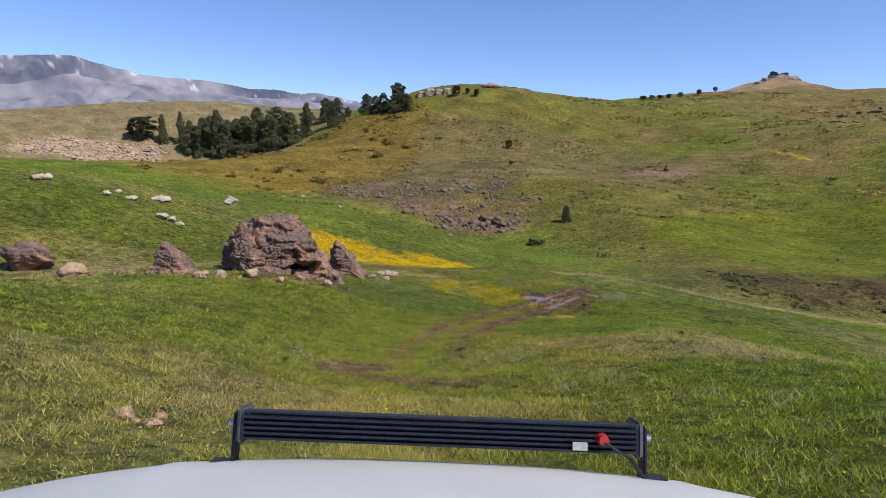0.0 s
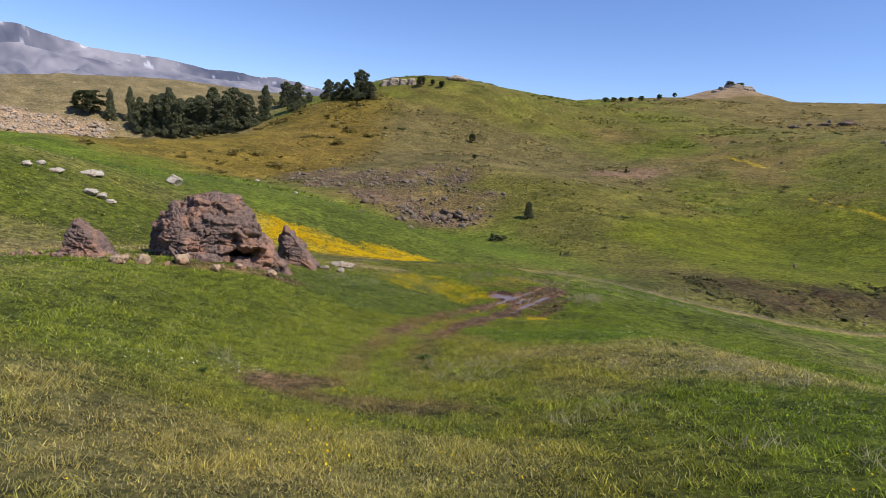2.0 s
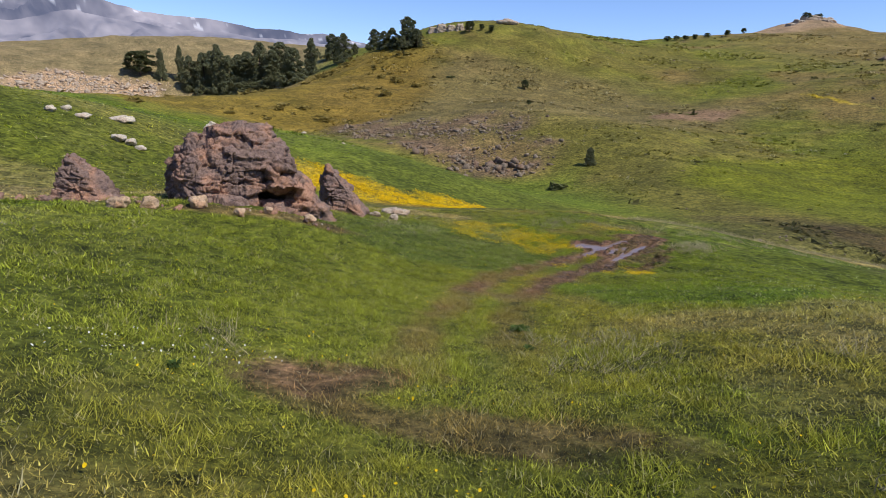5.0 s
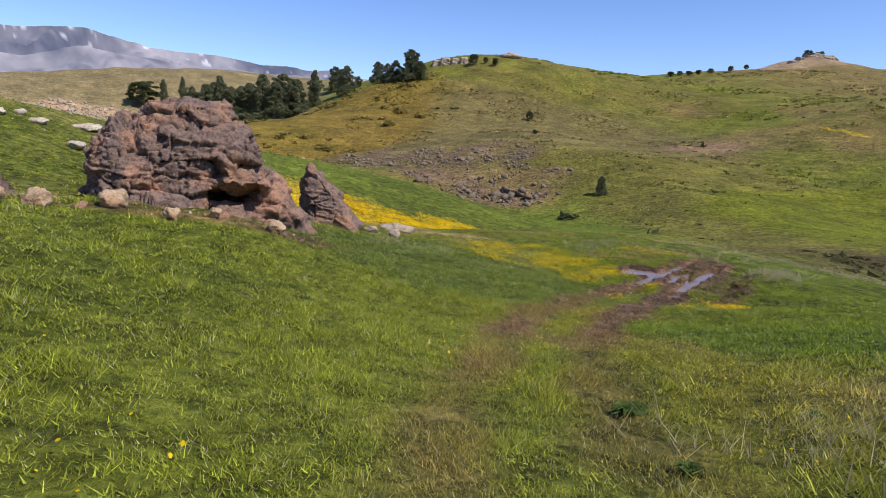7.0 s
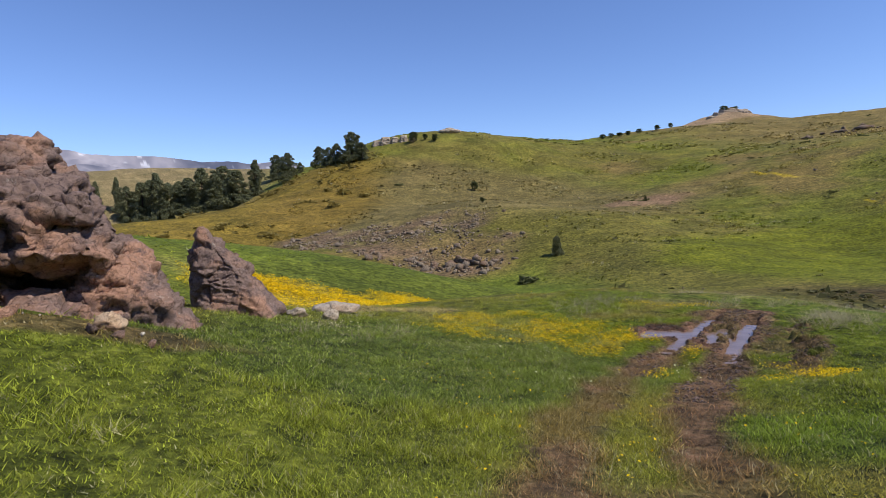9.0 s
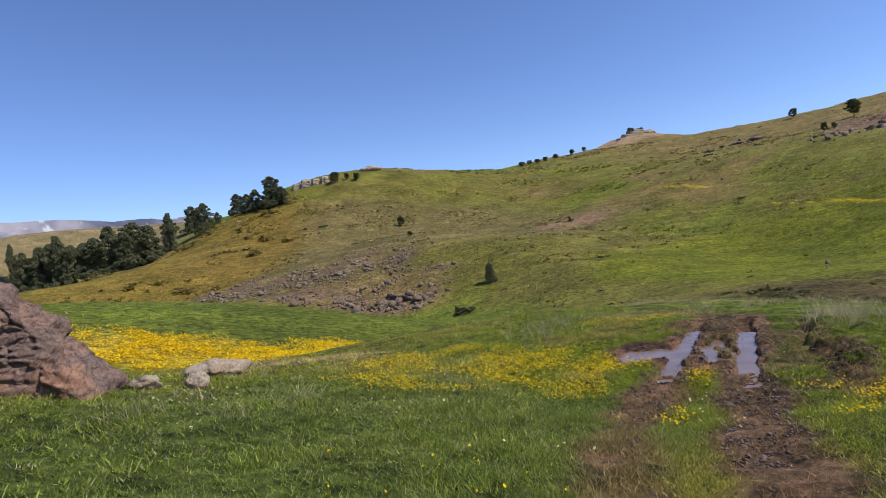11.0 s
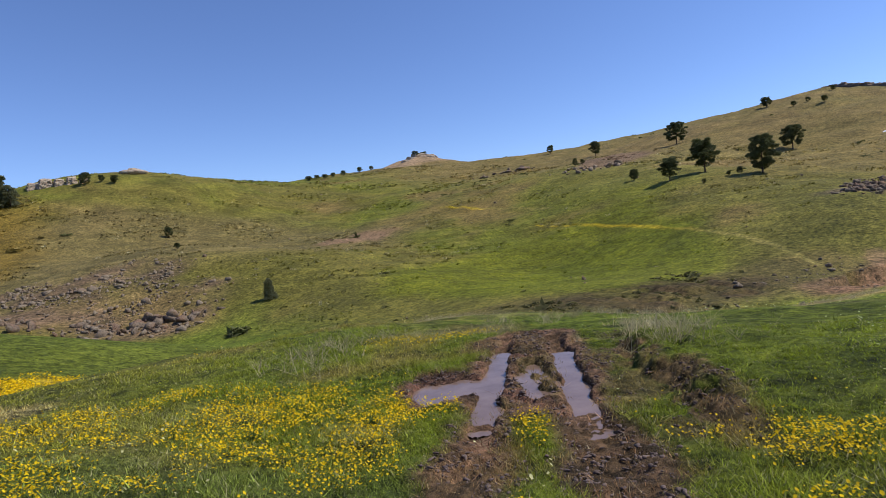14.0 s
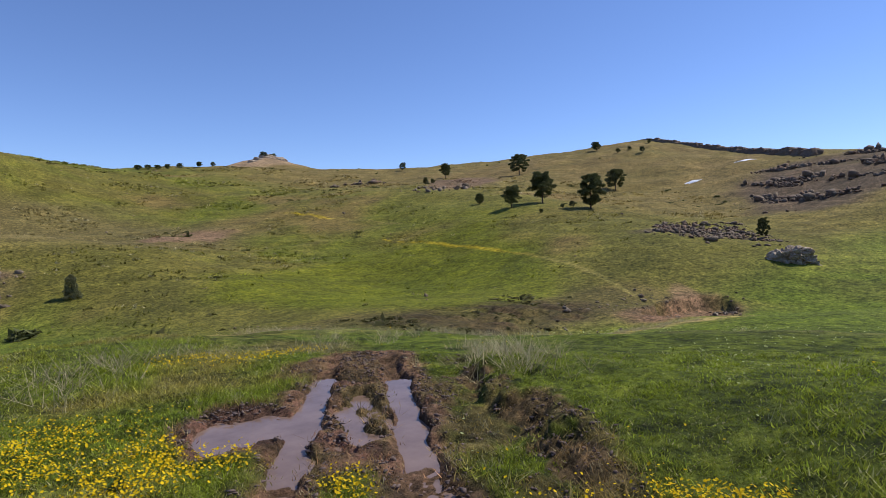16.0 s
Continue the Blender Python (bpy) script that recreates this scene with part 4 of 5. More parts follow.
WOOD = ((-134.5, 259.6, 10.6, 13.0), (-125.8, 260.2, 13.5, 6.5), (-110.1, 259.6, 10.5, 5.0), (-110.8, 254.8, 14.5, 7.5), (-104.8, 254.3, 18.6, 9.6), (-98.0, 251.8, 19.6, 9.4), (-93.6, 250.6, 15.5, 8.8), (-86.4, 254.0, 20.3, 13.0), (-81.3, 253.0, 18.0, 11.3), (-74.3, 258.7, 18.8, 12.5), (-63.2, 237.8, 17.6, 10.9), (-60.3, 255.4, 14.2, 7.1), (-75.0, 249.1, 15.1, 10.1), (-92.6, 259.5, 17.6, 10.1), (-104.8, 260.3, 16.9, 9.2))
SPINNEY = ((-56.2, 278.0, 11.5, 7.1), (-46.9, 255.8, 11.6, 7.0), (-44.4, 269.4, 4.8, 3.2), (-33.5, 249.0, 8.3, 5.3), (-28.6, 239.5, 7.0, 5.1), (-24.6, 234.6, 7.8, 5.5), (-18.8, 230.9, 11.6, 7.6), (-14.8, 228.6, 6.6, 4.9))
RIDGE = ((4.2, 237.7, 4.2, 3.7), (8.9, 238.8, 2.3, 2.3), (12.3, 235.8, 2.8, 2.8), (21.1, 191.7, 3.0, 2.3), (15.8, 137.4, 1.2, 1.3), (97.8, 292.6, 2.4, 3.6), (102.0, 292.9, 2.1, 3.0), (105.3, 290.3, 2.1, 3.6), (108.9, 289.0, 2.4, 3.0), (114.1, 288.3, 2.7, 3.0), (123.5, 289.5, 2.8, 2.8), (149.0, 328.3, 2.8, 2.8), (190.0, 346.0, 4.0, 5.0), (198.0, 350.0, 4.0, 6.0))
SLOPE = ((180.7, 148.4, 8.2, 7.4), (110.7, 93.2, 7.2, 5.9), (109.2, 80.7, 7.5, 6.0), (169.7, 104.7, 7.0, 6.0), (102.6, 95.8, 4.9, 4.2), (106.8, 108.0, 2.7, 2.4))
SLOPE_SMALL = ((207.9, 240.3, 4.5, 3.6), (181.4, 186.4, 6.3, 4.8), (128.4, 146.4, 2.5, 1.8), (131.3, 146.3, 1.8, 1.4), (237.0, 146.2, 4.2, 4.8), (223.2, 129.3, 2.0, 2.0), (230.8, 128.0, 1.8, 1.8), (224.2, 119.6, 2.4, 2.4), (253.7, 129.3, 2.2, 2.2), (106.6, 83.5, 1.5, 1.2), (105.3, 85.0, 1.0, 1.0), (97.8, 85.2, 0.9, 0.9))

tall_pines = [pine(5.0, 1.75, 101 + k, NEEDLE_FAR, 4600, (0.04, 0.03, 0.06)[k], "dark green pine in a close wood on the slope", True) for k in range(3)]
round_pines = [pine(5.0, 1.9, 131 + k, NEEDLE, 4200, (0.22, 0.26, 0.20)[k], "dark pine with a broad rounded crown on the slope") for k in range(3)]
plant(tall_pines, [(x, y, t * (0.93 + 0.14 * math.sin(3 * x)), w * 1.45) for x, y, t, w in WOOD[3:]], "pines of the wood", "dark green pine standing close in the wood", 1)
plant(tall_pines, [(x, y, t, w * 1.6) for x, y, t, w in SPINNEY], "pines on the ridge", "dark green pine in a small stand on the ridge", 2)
plant(round_pines, WOOD[:1], "pines of the wood", "broad rounded pine at the edge of the wood", 9)
plant(round_pines, RIDGE, "small skyline pines", "small dark pine on the skyline of the hill", 3)
plant(round_pines, SLOPE[3:], "pines on the open slope", "dark pine with a rounded crown on open grass", 4)
plant(round_pines, SLOPE_SMALL, "young pines on the open slope", "small young pine on the stony open slope", 5)
plant(round_pines, ((90.9, 44.6, 3.1, 1.7),), "young pines on the open slope", "young pine growing among dark broken rocks", 6)
plant(tall_pines, ((21.3, 99.0, 2.9, 2.5),), "young pines on the open slope", "young spreading pine alone on the grass slope", 8)
for ob, (x, y, tall, wide) in zip(tall_pines + round_pines, WOOD[1:3] + ((-118.0, 262.0, 15.0, 6.5),) + SLOPE[:3]):
    ob.matrix_basis = Matrix.Translation((x, y, float(ground(x, y)) - 0.05 * tall)) @ Matrix.Diagonal((wide / 4.2, wide / 4.2, tall / 5, 1))
    tagged(ob, group="pines of the wood" if ob in tall_pines else "pines on the open slope")


# ---- loose rocks ----
for k, (x, y, wide, tall) in enumerate(((-22.6, 38.5, 0.8, 0.45), (-22.6, 39.8, 0.7, 0.45), (-21.5, 39.5, 1.1, 0.38), (-20.8, 42.2, 1.9, 0.5), (-18.7, 38.0, 1.3, 0.45), (-18.2, 38.1, 1.0, 0.4), (-17.5, 37.9, 0.8, 0.35), (-18.5, 49.8, 1.3, 1.2), (-24.3, 99.1, 0.9, 0.5), (-16.1, 88.7, 0.8, 0.5), (-26.6, 38.3, 1.75, 0.5))):
    boulder((x, y), wide, tall * 0.7, ROCK_PALE, "pale grey-white boulder lying in the green pasture", 200 + k, level=4, turn=25 * k, group="pale boulders in the pasture")
for k, (x, y, wide, tall) in enumerate(((-8.8, 20.5, 0.66, 0.3), (-8.3, 21.0, 0.49, 0.3), (-7.3, 21.6, 0.74, 0.3), (-6.2, 21.5, 0.46, 0.22), (-5.6, 22.0, 0.35, 0.2), (-4.6, 22.6, 0.4, 0.22))):
    boulder((x, y), wide, tall, ROCK_TAN, "tan sandy-coloured stone at the foot of the crag", 230 + k, level=4, turn=40 * k, group="tan stones by the crag")
boulder((-17.8, 24.2), 2.4, 1.4, ROCK_RED, "squat red-brown boulder with a slanting top", 251, level=5, turn=-15)
boulder((-15.1, 22.9), 1.25, 0.5, ROCK_TAN, "low tan stone half sunk in bare earth", 252, level=4)
boulder((-3.4, 5.8), 0.26, 0.13, ROCK_TAN, "small reddish stone lying in dry grass", 253, level=4, rough=0.035)
boulder((-3.0, 5.6), 0.22, 0.09, ROCK_TAN, "small flat tan stone lying in dry grass", 254, level=4, rough=0.03)
boulder((-3.0, 30.0), 1.45, 0.24, ROCK_LICHEN, "low pale lichened rock at the meadow edge", 255, level=5, turn=10, rough=0.04)
boulder((-2.75, 27.9), 0.4, 0.24, ROCK_LICHEN, "small pale lichened stone in long grass", 256, level=4)
boulder((-3.45, 27.9), 0.5, 0.2, ROCK_LICHEN, "pale lichened stone beside the standing stone", 257, level=4)
v, f = hewn((-0.05, 0, 0.4), (((-0.45, 0, 0.6), (-0.95, -0.1, 0.3)), ((-0.2, 0, 1.28), (-0.3, 0, 1)), ((0.1, 0, 1.0), (0.75, -0.1, 0.65)), ((0.75, 0, 0.3), (0.85, 0, 0.5)), ((0, -0.45, 0.4), (0.1, -1, 0.3)), ((0, 0.45, 0.4), (0, 1, 0.3)), ((0, 0, -0.4), (0, 0, -1))), 61, 6, (0.5, 0.22, 0.1), 0.8, 0.4)
spire = link_mesh("rock_spire", v, f, ROCK_RED, False)
spire.location = (-10.6, 21.9, float(ground(-10.6, 21.9)))
tagged(spire, "small dark red rock outcrop with a split pointed top", "rock")
for k, (dx, wide, tall) in enumerate(((-3.5, 3.2, 1.6), (0.0, 4.4, 2.6), (3.8, 3.2, 1.7), (7.2, 3.4, 2.1), (10.6, 2.4, 0.9))):
    v, f = hewn((0, 0, 0.3), (((-wide / 2, 0, 0.3), (-1, -0.2, 0.25)), ((wide / 2, 0, 0.3), (1, -0.1, 0.3)), ((0, 0, tall), (0.1 * math.sin(k), -0.2, 1)), ((0, -1.6, 0.5), (0.1, -1, 0.15)), ((0, 1.8, 0.5), (0, 1, 0.2)), ((0, 0, -1.5), (0, 0, -1))), 271 + k, 5, (1.4, 0.6), 0.9, 2.0)
    tor = link_mesh("rock_outcrop", v, f, ROCK_LICHEN, False)
    tor.location = (-6.5 + dx, 245.1 - 0.3 * dx, float(ground(-6.5 + dx, 245.1 - 0.3 * dx)))
    tagged(tor, "pinkish-brown blocky rock tor on the ridge", "rock", "tor blocks on the ridge")
rock("rock_outcrop", (19.6, 252.4), (((0, 0, 0.4), (5.0, 3.0, 1.3)),), ROCK_LICHEN, "low pale rock outcrop on the ridge", "rock", seed=272, level=4, blocks=20, rough=0.35, cuts=5)
v, f = hewn((0, 0, 0.5), (((-3.6, 0, 0.3), (-1, -0.2, 0.5)), ((-1.2, 0, 1.9), (-0.35, -0.1, 1)), ((1.2, 0, 2.1), (0.25, 0, 1)), ((3.2, 0, 0.3), (1, 0, 0.4)), ((0, -1.9, 0.5), (0, -1, 0.12)), ((0, 2.4, 0.5), (0, 1, 0.3)), ((-1.5, -1.8, 0.6), (-0.6, -0.8, 0.1)), ((0, 0, -1.5), (0, 0, -1))), 73, 6, (1.3, 0.6, 0.3), 1.9, 0.8)
outcrop = link_mesh("rock_outcrop", v, f, ROCK_LICHEN, False)
outcrop.matrix_basis = Matrix.Translation((77.5, 38.2, float(ground(77.5, 38.2)))) @ Matrix.Rotation(radians(-65), 4, "Z") @ Matrix.Scale(0.70, 4)
tagged(outcrop, "dark blue-grey broken rock outcrop with a sheer face", "rock")
for k, (dx, dy, wide, tall) in enumerate(((-3, -1, 6, 2.2), (2, 0, 7, 3.0), (8, 1, 8, 3.2), (14, 0, 5, 2.0), (-9, -4, 4, 1.2), (4, -9, 5, 1.2), (-15, -8, 4, 1.0))):
    v, f = hewn((0, 0, 0.3), (((-wide / 2, 0, 0.3), (-1, -0.2, 0.3)), ((wide / 2, 0, 0.3), (1, -0.1, 0.3)), ((0, 0, tall * 0.8), (0.15 * math.sin(2 * k), -0.2, 1)), ((0, -2, 0.5), (0.1, -1, 0.2)), ((0, 2.5, 0.5), (0, 1, 0.2)), ((0, 0, -2.5), (0, 0, -1))), 280 + k, 5, (1.8, 0.8), 0.9, 2.5)
    crown_rock = link_mesh("summit_rock", v, f, ROCK_LICHEN, False)
    crown_rock.location = (194 + dx, 347 + dy, float(ground(194 + dx, 347 + dy)))
    tagged(crown_rock, "pale brown rock crown on the top of the cone hill", "rock", "summit rocks")


def chip_shapes(level, count, seed):
    """Angular stone shapes: spheres cut flat by random planes."""
    rng = np.random.default_rng(seed)
    v0, f0 = SPHERES[level]
    out = []
    for _ in range(count):
        v = v0 * 1.25
        for _ in range(13):
            n = rng.normal(size=3)
            n /= np.linalg.norm(n)
            v = v - np.maximum(v @ n - rng.uniform(0.32, 0.85), 0)[:, None] * n
        out.append(v)
    return np.array(out), f0


def stones(name, places, sizes, mat, seed, label, level=1, stretch=(1, 1, 0.8), turn=None):
    """Many loose stones as one object."""
    rng = np.random.default_rng(seed)
    shapes, f0 = chip_shapes(level, 14, seed)
    n, m = len(places), shapes.shape[1]
    v = shapes[rng.integers(0, 14, n)] * (sizes[:, None, None] * rng.uniform(0.55, 1.3, (n, 1, 3)) * stretch)
    a = rng.uniform(0, 6.28, n) if turn is None else turn + rng.normal(size=n) * 0.25
    c, s = np.cos(a)[:, None], np.sin(a)[:, None]
    v = np.stack([v[..., 0] * c - v[..., 1] * s, v[..., 0] * s + v[..., 1] * c, v[..., 2]], -1)
    base = np.stack([places[:, 0], places[:, 1], ground(places[:, 0], places[:, 1]) + sizes * 0.15], 1)
    v = v + base[:, None]
    f = f0[None] + (np.arange(n) * m)[:, None, None]
    return tagged(link_mesh(name, v.reshape(-1, 3), f.reshape(-1, 3), mat, False), label, "stones", kind="stuff")


def scatter(count, x0, x1, y0, y1, keep, seed):
    rng = np.random.default_rng(seed)
    p = rng.uniform((x0, y0), (x1, y1), (count, 2))
    return p[rng.uniform(0, 1, count) < keep(p[:, 0], p[:, 1])]


rng = np.random.default_rng(5)
p = scatter(9500, -32, 26, 96, 150, lambda x, y: scree_mask(x, y) * (0.12 + smooth(-0.05, 0.3, fbm(x, y, 5, 4, 300)) * 0.8), 301)
stones("scree_stones", p, rng.gamma(1.3, 0.15, len(p)) + 0.07, ROCK_GREY, 302, "grey-brown scree stones below the hummock")
p = scatter(620, -12, 18, 98, 114, lambda x, y: np.maximum(patch(x, y, 8.5, 103.2, 6, 2.6, -8, 0.6, 83), 0.3 * patch(x, y, -4, 108, 8, 4.0, -25, 0.8, 84)), 303)
stones("scree_blocks", p, rng.gamma(2.2, 0.22, len(p)) + 0.2, ROCK_DARK, 304, "large dark blocks at the foot of the scree", 1)
p = scatter(4600, 74, 104, 40, 66, lambda x, y: patch(x, y, 89.5, 52, 8.5, 9.5, 120, 0.7, 82) * (0.5 + 0.5 * smooth(-0.15, 0.2, fbm(x, y, 4, 3, 41))), 305)
stones("rock_field_stones", p, rng.gamma(1.8, 0.11, len(p)) + 0.08, ROCK_DARK, 306, "field of dark broken boulders on the slope", 1)
p = scatter(22000, 115, 215, 20, 90, lambda x, y: patch(x, y, 168, 52, 36, 21, 20, 0.8, 81) * smooth(0.0, 0.8, np.sin(ground(x, y) * 1.5 + 4 * fbm(x, y, 26, 3, 42))) * smooth(-0.3, 0.15, fbm(x, y, 9, 3, 43)), 307)
stones("crag_blocks", p, rng.gamma(1.6, 0.22, len(p)) + 0.15, ROCK_DARK, 308, "dark weathered crags across the upper slope", 1, (1.25, 1.0, 0.9), -0.9)
p = scatter(300, 130, 170, 180, 225, lambda x, y: patch(x, y, 151, 205, 14, 5, -40, 0.6, 84), 309)
stones("slope_blocks", p, rng.gamma(2.0, 0.36, len(p)) + 0.2, ROCK_DARK, 310, "dark rock band on the hillside", 1)
p = scatter(500, 105, 150, 110, 150, lambda x, y: patch(x, y, 125, 135, 14, 6, -40, 0.7, 85), 311)
stones("slope_rubble", p, rng.gamma(2.0, 0.3, len(p)) + 0.2, ROCK_GREY, 312, "brown rubble patch on the slope", 1)
p = scatter(1600, -20, 260, 60, 330, lambda x, y: smooth(0.05, 0.35, fbm(x, y, 30, 4, 86)) * 0.8, 313)
stones("hill_stones", p, rng.gamma(1.5, 0.12, len(p)) + 0.06, ROCK_GREY, 314, "scattered stones on the open hills")
p = scatter(2600, -185, -105, 205, 265, lambda x, y: patch(x, y, -145, 236, 26, 13, 30, 0.8, 38), 315)
stones("pale_rubble", p, rng.gamma(1.6, 0.32, len(p)) + 0.2, ROCK_LICHEN, 316, "pale rubble slope beyond the pasture")
p = scatter(1100, -16, -2.5, 19.5, 25.5, lambda x, y: patch(x, y, -12.3, 21.3, 3.0, 0.9, 8, 0.8, 28) + 0.35 * patch(x, y, -6.6, 21.8, 2.4, 0.5, 12, 0.6, 87), 317)
stones("rubble_stones", p, rng.gamma(1.5, 0.045, len(p)) + 0.025, ROCK_RED, 318, "reddish rubble strewn by the crag", 1)
p = scatter(60, -4.2, -2.6, 5.0, 6.6, lambda x, y: patch(x, y, -3.35, 5.8, 0.55, 0.4, 0, 0.7, 27), 325)
stones("reddish_rubble", p, rng.gamma(1.5, 0.018, len(p)) + 0.015, ROCK_TAN, 326, "reddish rubble pieces in the dry grass", 1)
p = scatter(160, -14, -3.0, 19.5, 28.5, lambda x, y: patch(x, y, -7.0, 22.2, 4.5, 0.9, 12, 0.6, 88) * 0.6, 319)
stones("pale_pebbles", p, rng.gamma(1.6, 0.025, len(p)) + 0.015, ROCK_PALE, 320, "small pale stones in the turf by the crag", 1)
p = scatter(1100, 38, 64, 34, 47, lambda x, y: patch(x, y, 52.5, 41, 9.5, 3.6, 0, 0.6, 70) * (0.25 + 0.6 * smooth(50, 44, x)), 321)
stones("washout_stones", p, rng.gamma(2.0, 0.07, len(p)) + 0.05, ROCK_GREY, 322, "stones in the washed-out gully track")
p = scatter(700, 14, 60, 38, 56, lambda x, y: smooth(0.0, 0.3, fbm(x, y, 6, 4, 89)) * smooth(52, 44, y - (x - 30) * 0.05), 323)
stones("gully_stones", p, rng.gamma(2.0, 0.06, len(p)) + 0.04, ROCK_GREY, 324, "stones in the broken bank of the gully")


# dark rim of the plateau
for k in range(22):
    u = k / 21
    x, y = 266 - 58 * u**1.6, 136 - 76 * u
    tall, half = 1.1 + 1.5 * u + 0.35 * math.sin(k * 2.1), 3.4 + 0.8 * math.sin(k * 1.3)
    v, f = hewn((0, 0, 0), (((-half, 0, 0), (-1, -0.2, 0.2)), ((half, 0, 0), (1, 0.1, 0.2)), ((0, 0, tall * 0.55), (0.05 * math.sin(k), -0.1, 1)), ((0, -2.2, 0), (0.1, -1, 0.25)), ((0, 2.6, 0), (0, 1, 0.3)), ((0, 0, -2.5), (0, 0, -1))), 330 + k, 4, (1.6, 0.7), 1.0, 2.0)
    rim = link_mesh("cliff_block", v, f, ROCK_DARK, False)
    way = math.atan2(-76, -58 * 1.6 * max(u, 0.05) ** 0.6)
    rim.matrix_basis = Matrix.Translation((x, y, float(ground(x, y)))) @ Matrix.Rotation(way + math.pi, 4, "Z")
    tagged(rim, "dark basalt rim rock along the plateau edge", "rock", "plateau rim rocks")


# snow
SNOW_MAT = plain("old_snow", (0.82, 0.84, 0.87), 0.6, 0, 0.08, 3, 0.03)
for k, (x, y, wide, deep) in enumerate(((182.8, 85.8, 2.2, 1.1), (205.3, 77.4, 3.6, 0.8))):
    gx, gy = np.meshgrid(np.linspace(-1, 1, 25), np.linspace(-1, 1, 25), indexing="ij")
    u, w = gx * np.sqrt(1 - gy**2 / 2), gy * np.sqrt(1 - gx**2 / 2)
    c, s = math.cos(radians(-45)), math.sin(radians(-45))
    rag = 1 + 0.6 * fbm(gx * 2 + k * 9, gy * 2, 1.0, 3, 91)
    X, Y = x + (u * wide * c - w * deep * s) * rag, y + (u * wide * s + w * deep * c) * rag
    Z = ground(X, Y) + 0.3 * (1 - np.maximum(u**2 + w**2, 0)) + 0.05
    i, j = np.meshgrid(np.arange(24), np.arange(24), indexing="ij")
    q = np.stack([i * 25 + j, (i + 1) * 25 + j, (i + 1) * 25 + j + 1, i * 25 + j + 1], -1).reshape(-1, 4)
    tagged(link_mesh("snow_patch", np.stack([X, Y, Z], -1).reshape(-1, 3), q, SNOW_MAT), "patch of old white snow lying on the hillside", "snow", "snow patches")


# ---- far mountains ----
def mountains():
    m, t, b = material("far_mountain", 1.0)
    a = t.nodes.new("ShaderNodeVertexColor")
    a.layer_name = "cover"
    t.links.new(a.outputs[0], b.inputs["Base Color"])
    # faint blue glow on both ranges stands in for the haze of distance
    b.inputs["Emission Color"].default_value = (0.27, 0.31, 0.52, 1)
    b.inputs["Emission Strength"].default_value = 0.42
    for name, near, far, crest, seed in (
            ("mountain_range_far", 3300, 4100, ((-75, 6.0), (-50, 6.6), (-36.7, 6.55), (-34.6, 6.6), (-32, 6.6), (-28.8, 6.25), (-25.3, 5.65), (-21.5, 5.35), (-17.5, 5.1), (-14.2, 5.05), (-10.2, 4.7), (-7.0, 3.9), (-2, 2.5), (10, 1.0)), 95),
            ("mountain_range_near", 2500, 3100, ((-75, 4.2), (-50, 4.0), (-36.9, 4.41), (-34.7, 4.88), (-32.0, 5.35), (-28.0, 4.92), (-23.6, 4.61), (-20.3, 4.45), (-14.4, 4.3), (-9, 3.4), (-2, 1.5), (10, 0.6)), 97)):
        az, row = np.meshgrid(np.arange(-75, 10, 0.12), np.linspace(0, 1, 60), indexing="ij")
        el = np.interp(az, [c[0] for c in crest], [c[1] for c in crest]) + fbm(az, 0 * az, 3.0, 5, seed) * 0.45
        r = near + (far - near) * row
        x, y = r * np.sin(np.radians(az)), r * np.cos(np.radians(az))
        ridge = 1 - np.abs(fbm(x, y, 420, 5, seed + 1)) * 1.6
        z = far * np.tan(np.radians(el)) * row**0.75 * (ridge * (1 - row**4) + row**4) - 30 * (1 - row)
        hi = smooth(0.35, 0.45, fbm(az, row * 45, 0.6, 4, seed + 3) + 0.16 * smooth(-13, -8, az)) * smooth(0.92, 0.96, row) * 0.4 * (name.endswith("far"))
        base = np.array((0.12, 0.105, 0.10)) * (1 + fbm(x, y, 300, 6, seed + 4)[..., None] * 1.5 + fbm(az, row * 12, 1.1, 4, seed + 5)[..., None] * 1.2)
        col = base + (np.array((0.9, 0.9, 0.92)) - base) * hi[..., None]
        na, nr = az.shape
        i, j = np.meshgrid(np.arange(na - 1), np.arange(nr - 1), indexing="ij")
        q = np.stack([i * nr + j, i * nr + j + 1, (i + 1) * nr + j + 1, (i + 1) * nr + j], -1).reshape(-1, 4)[:, ::-1]
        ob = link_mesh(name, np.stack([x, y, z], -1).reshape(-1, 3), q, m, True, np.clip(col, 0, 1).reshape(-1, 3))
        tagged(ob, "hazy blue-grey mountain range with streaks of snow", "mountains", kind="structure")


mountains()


# ---- shrubs ----
def shrub_mesh(places, sizes, seed, each=34, flat=0.45):
    """Low domes of leaf blades: one array of triangles."""
    rng = np.random.default_rng(seed)
    n = len(places)
    d = rng.normal(size=(n, each, 3))
    d[..., 2] = np.abs(d[..., 2])
    d /= np.linalg.norm(d, axis=-1, keepdims=True)
    d = d * rng.uniform(0.4, 1.0, (n, each, 1)) * sizes[:, None, None] * (1, 1, flat)
    base = np.stack([places[:, 0], places[:, 1], ground(places[:, 0], places[:, 1])], 1)
    centres = (base[:, None] + d).reshape(-1, 3)
    size = np.repeat(sizes, each)[:, None] * 0.42
    w = rng.normal(size=(len(centres), 3, 3)) * size[:, None]
    w[..., 2] *= 0.6
    return (centres[:, None] + w).reshape(-1, 3), np.arange(len(centres) * 3).reshape(-1, 3)


def shrubs(name, places, sizes, mat, seed, label, each=34, flat=0.45):
    v, f = shrub_mesh(places, sizes, seed, each, flat)
    return tagged(link_mesh(name, v, f, mat, False), label, "shrubs", kind="stuff")


